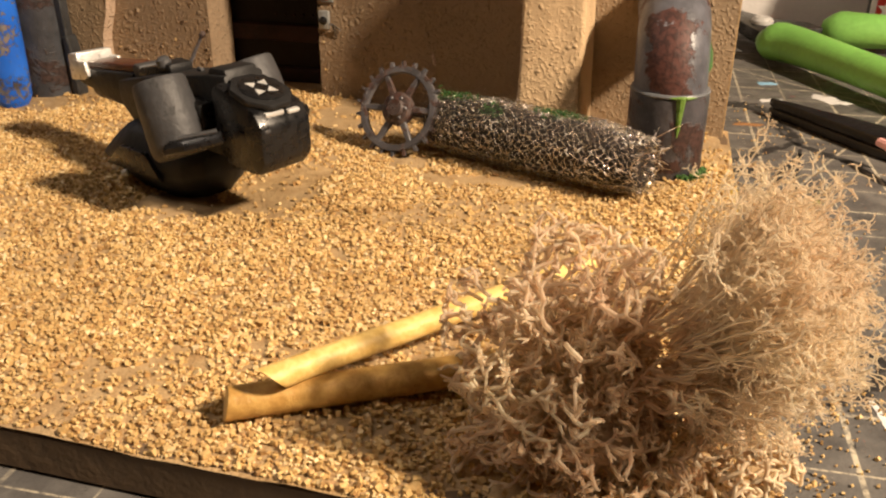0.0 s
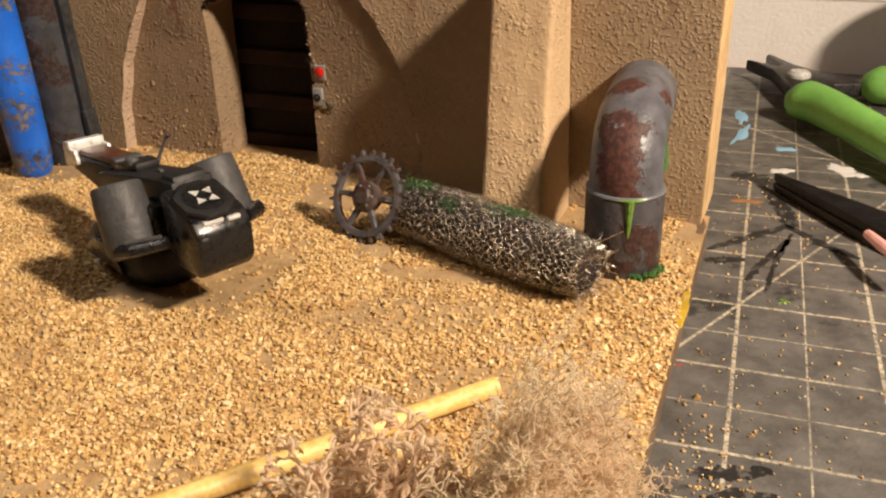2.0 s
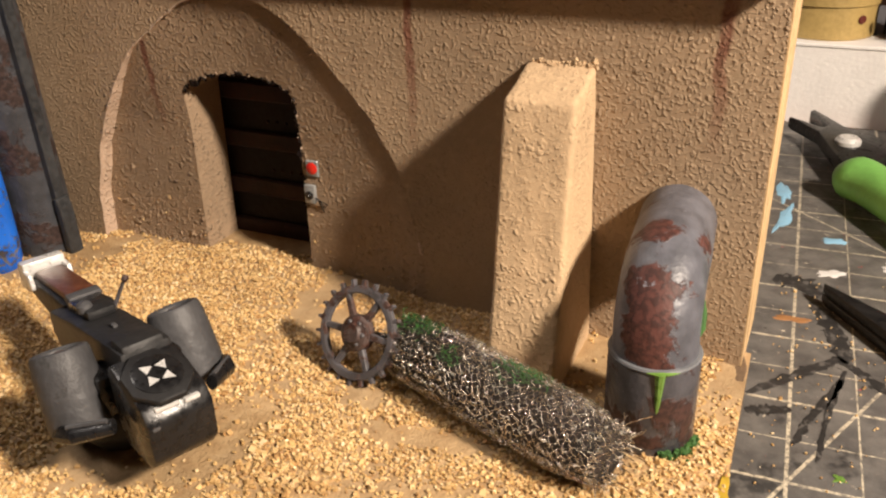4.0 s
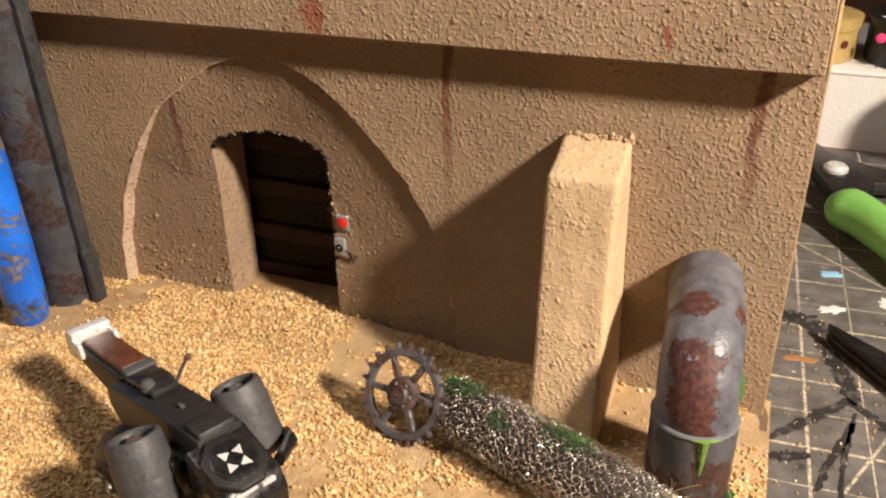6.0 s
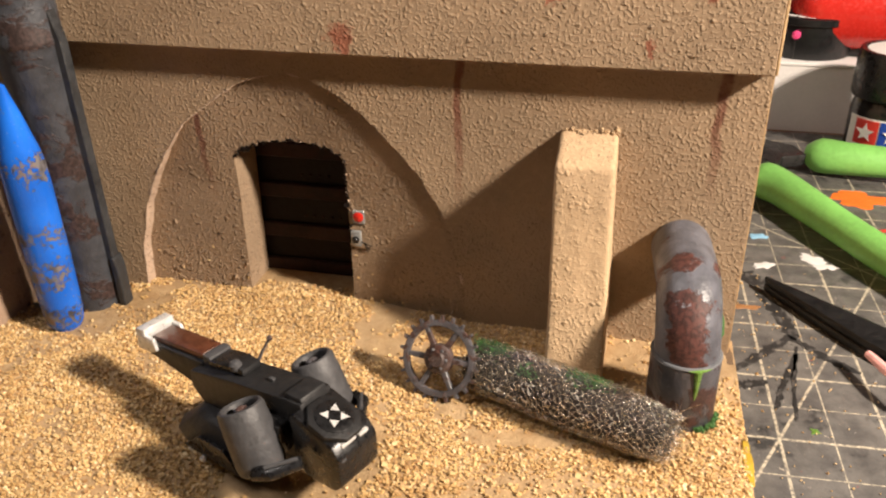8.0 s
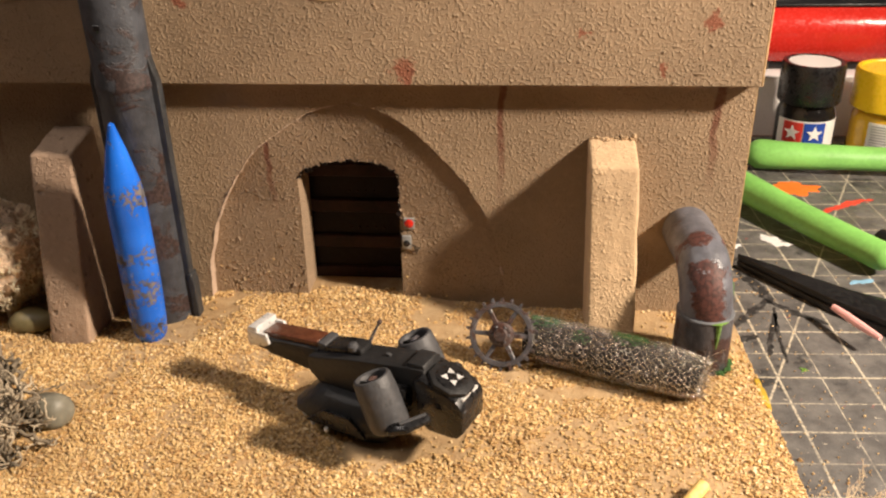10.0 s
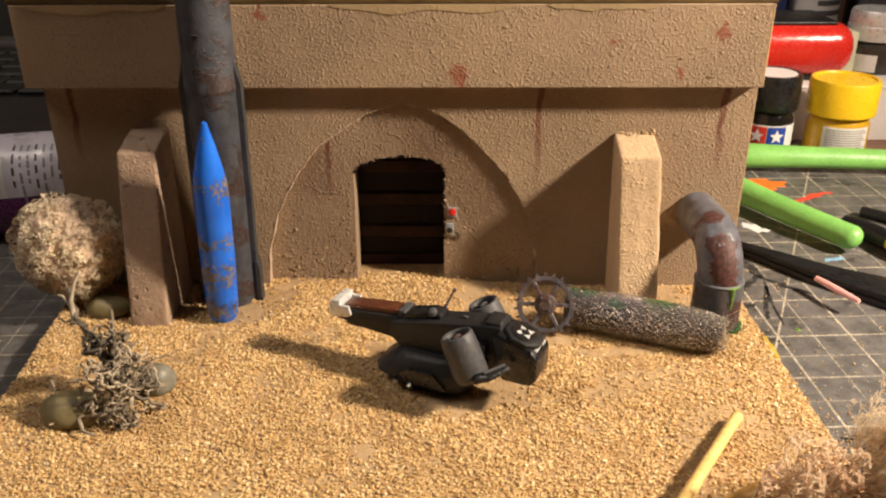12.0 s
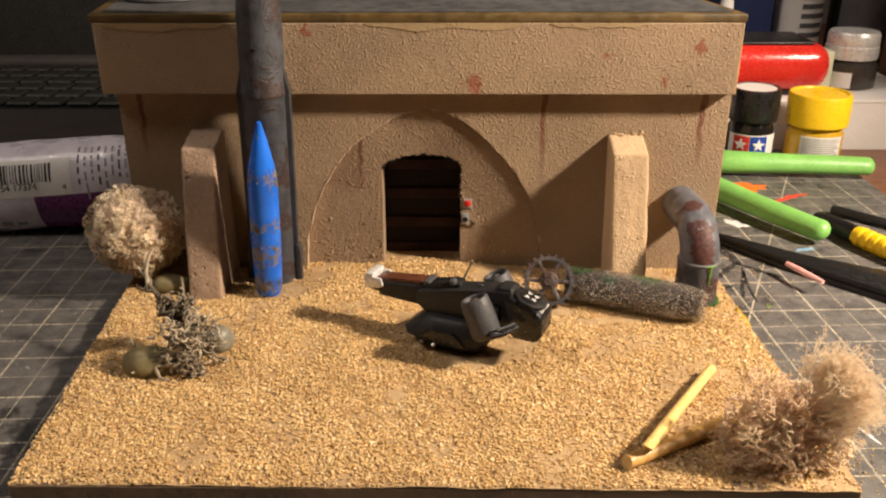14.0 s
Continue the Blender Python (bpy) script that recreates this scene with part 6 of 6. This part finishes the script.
digits("54 17374", 0.07, 6, 0.46, skin)
digits("4", 0.47, 4, 0.42, skin)

laptop = thing("laptop", (-34, 25, TABLE_Z), "dark grey laptop with black keys, switched off", "laptop")
deck = part("deck", box(-58, -15.2, 13.5, 36.5, TABLE_Z + 0.3, 1.3, 0.3, 2), LAPTOP, laptop, "dark grey palm rest")
part("hinge_bar", box(-56, -16.5, 34.2, 36.2, 1.304, 1.9, 0.2, 2), LAPTOP, deck)
part("key_well", box(-57, -16, 21.2, 33.8, 1.304, 1.33, 0.0), TOOL_BLACK, deck)
key_me = None
for r in range(6):
    for c in range(20):
        if key_me is None:
            k = part("key", box(-0.85, 0.85, -0.85, 0.85, 0, 0.3, 0.12, 1), KEY, deck)
            key_me = k.data
        else:
            k = new("key", key_me)
            k.parent = deck
        k.location = Vector((-55.6 + 2.0 * c + 0.3 * (r % 3), 22.4 + 2.05 * r, 1.334)) * S
for x in (-49, -24):
    part("foot", lathe([(0, 0), (0.9, 0), (0.8, 1), (0, 1)], (x, 16, TABLE_Z + 0.004), (x, 16, TABLE_Z + 0.3), 20), TOOL_BLACK, laptop)
    part("foot", lathe([(0, 0), (0.9, 0), (0.8, 1), (0, 1)], (x, 34, TABLE_Z + 0.004), (x, 34, TABLE_Z + 0.3), 20), TOOL_BLACK, laptop)
part("screen", box(-58, -15.2, -0.4, 0.4, 0, 27, 0.2, 2, turn=Matrix.Translation((0, 36.9, 1.35)) @ pose(0, 0, 0, -14, 0, 0)), KEY, laptop, "black switched-off screen")

# ---- dried paint on the mat ----
for at, rx, ry, m, seed, turn, lab in (((17.1, 12.35), 1.0, 0.75, ORANGE_PAINT, 2, 0.1, "blot of dried orange paint on the mat"), ((14.95, 7.0), 0.5, 0.3, WHITE_PAINT, 7, -0.6, "dab of dried white paint on the mat"), ((13.3, 6.3), 0.35, 0.2, WHITE_PAINT, 8, 0.4, "dab of dried white paint on the mat"), ((11.75, 11.7), 0.2, 0.85, SKY_PAINT, 9, 0.1, "patch of pale blue paint on the mat"), ((11.9, 9.5), 0.18, 0.9, SKY_PAINT, 10, -0.1, "patch of pale blue paint on the mat"), ((13.3, 8.4), 0.35, 0.2, SKY_PAINT, 12, 0.2, "dab of pale blue paint on the mat"), ((12.6, 3.55), 0.5, 0.13, BROWN_PAINT, 13, 0.1, "smear of brown paint on the mat"), ((15.3, 6.6), 0.35, 0.2, WHITE_PAINT, 19, 0.3, "dab of dried white paint on the mat"), ((17.3, 3.7), 0.5, 0.15, SKY_PAINT, 23, 0.3, "dab of pale blue paint on the mat"), ((13.8, -2.0), 0.12, 0.1, SLIME, 25, 0.3, "speck of green paint on the mat")):
    single("paint_blot", puddle("paint_blot", (*at, MAT_Z + 0.001), rx, ry, 0.01, m, seed, 48, turn, 0.7), m, lab, "paint blot", "dried paint blots")


def smear(points, width, seed):
    """A brushed streak of paint: a thin ribbon with ragged rims."""
    p = np.array(points, float)
    s = np.linspace(0, len(p) - 1, 26)
    q = np.stack([np.interp(s, range(len(p)), p[:, k]) for k in range(2)], -1)
    for k in range(3):
        q[1:-1] = (q[:-2] + 2 * q[1:-1] + q[2:]) / 4
    d = np.gradient(q, axis=0)
    nrm = np.stack([-d[:, 1], d[:, 0]], -1) / np.linalg.norm(d, axis=1)[:, None]
    left, right = [], []
    for i in range(26):
        taper = 0.25 + 0.75 * math.sin(math.pi * min(1, (i + 1) / 26)) ** 0.5
        w0 = width * taper * (0.5 + 0.45 * noise.noise(Vector((i * 0.55, seed, 0))))
        w1 = width * taper * (0.5 + 0.45 * noise.noise(Vector((i * 0.55, seed, 5))))
        left.append(tuple(q[i] + nrm[i] * w0))
        right.append(tuple(q[i] - nrm[i] * w1))
    bm = bmesh.new()
    lo = [[bm.verts.new((*a, MAT_Z + 0.001)), bm.verts.new((*a, MAT_Z + 0.008)), bm.verts.new((*b, MAT_Z + 0.008)), bm.verts.new((*b, MAT_Z + 0.001))] for a, b in zip(left, right)]
    for u, v in zip(lo, lo[1:]):
        for k in range(3):
            bm.faces.new((u[k], v[k], v[k + 1], u[k + 1]))
    bmesh.ops.recalc_face_normals(bm, faces=bm.faces)
    return bm


for points, width, m, lab in (([(13.7, 2.2), (12.9, 1.2), (11.95, 0.1)], 0.3, SMEAR_INK, "black"), ([(13.8, 1.7), (13.55, 0.2), (13.45, -0.9), (13.4, -1.7)], 0.13, SMEAR_INK, "black"), ([(13.75, 1.3), (13.5, 0.5), (13.15, -0.5), (12.95, -1.3)], 0.2, SMEAR_INK, "black"), ([(13.0, 4.6), (13.5, 3.4), (13.8, 2.0)], 0.45, SMEAR_INK, "black"), ([(13.7, 2.1), (14.6, 1.2), (15.3, 0.7)], 0.3, SMEAR_INK, "black"), ([(12.0, -0.5), (12.4, -0.35), (12.85, -0.15)], 0.3, SMEAR_INK, "black"), ([(12.0, 5.6), (12.6, 5.5), (13.4, 4.9)], 0.7, SMEAR_INK, "black"), ([(12.9, -9.2), (13.3, -8.4), (14.0, -8.3), (14.1, -8.9), (13.6, -9.6), (13.0, -9.9)], 0.26, SMEAR_INK, "black"), ([(12.7, -8.2), (13.3, -8.0), (13.9, -7.7)], 0.3, SMEAR_INK, "black"), ([(17.5, 9.65), (18.7, 10.3), (19.3, 10.9), (20.2, 11.1)], 0.4, RED_PAINT, "red"), ([(13.75, -9.6), (13.95, -10.4), (14.2, -11.1)], 0.12, WHITE_PAINT, "white")):
    single("paint_smear", smear(points, width, len(points) + points[0][0] * 3), m, "brushed smear of dried " + lab + " paint on the mat", "paint smear", "dried paint smears")

part("paint_stain", puddle("paint_stain", (11.98, -4.2, -0.11), 0.12, 0.8, 0.05, OCHRE, 27, 40, 0.02, 0.25), OCHRE, base, "ochre paint on the board edge")

# ---- the black dome on the roof ----
dome = thing("roof_dome", (-10.9, 3.6, 10.56), "round black dome with a pale rim on the roof", "dome")
part("rim", lathe([(0, 0), (1.75, 0), (1.8, 0.3), (1.75, 0.8), (1.5, 1), (0, 1)], (-10.9, 3.7, 10.56), (-10.9, 3.7, 10.85), 40), POD, dome)
part("cap", lathe([(1.6, 0), (1.55, 0.4), (1.1, 0.8), (0.5, 0.97), (0, 1)], (-10.9, 3.7, 10.85), (-10.9, 3.7, 11.9), 40), TOOL_BLACK, dome)


# ---- sand spilled on the mat ----
def on_mat(rng, count):
    out = []
    while len(out) < count:
        if rng.random() < 0.55:
            x, y = 12.35 + abs(rng.normal(0, 0.8)), rng.normal(-10.2, 2.0)
        else:
            x, y = 12.2 + abs(rng.normal(0, 2.4)), rng.uniform(-13, 6)
        out.append((x, y, MAT_Z + 0.022))
    return out


tagged(new("spilled_sand", grains(850, 8, on_mat, 0.021, "spilled_sand")), "golden sand grains spilled on the cutting mat", "sand", kind="stuff")
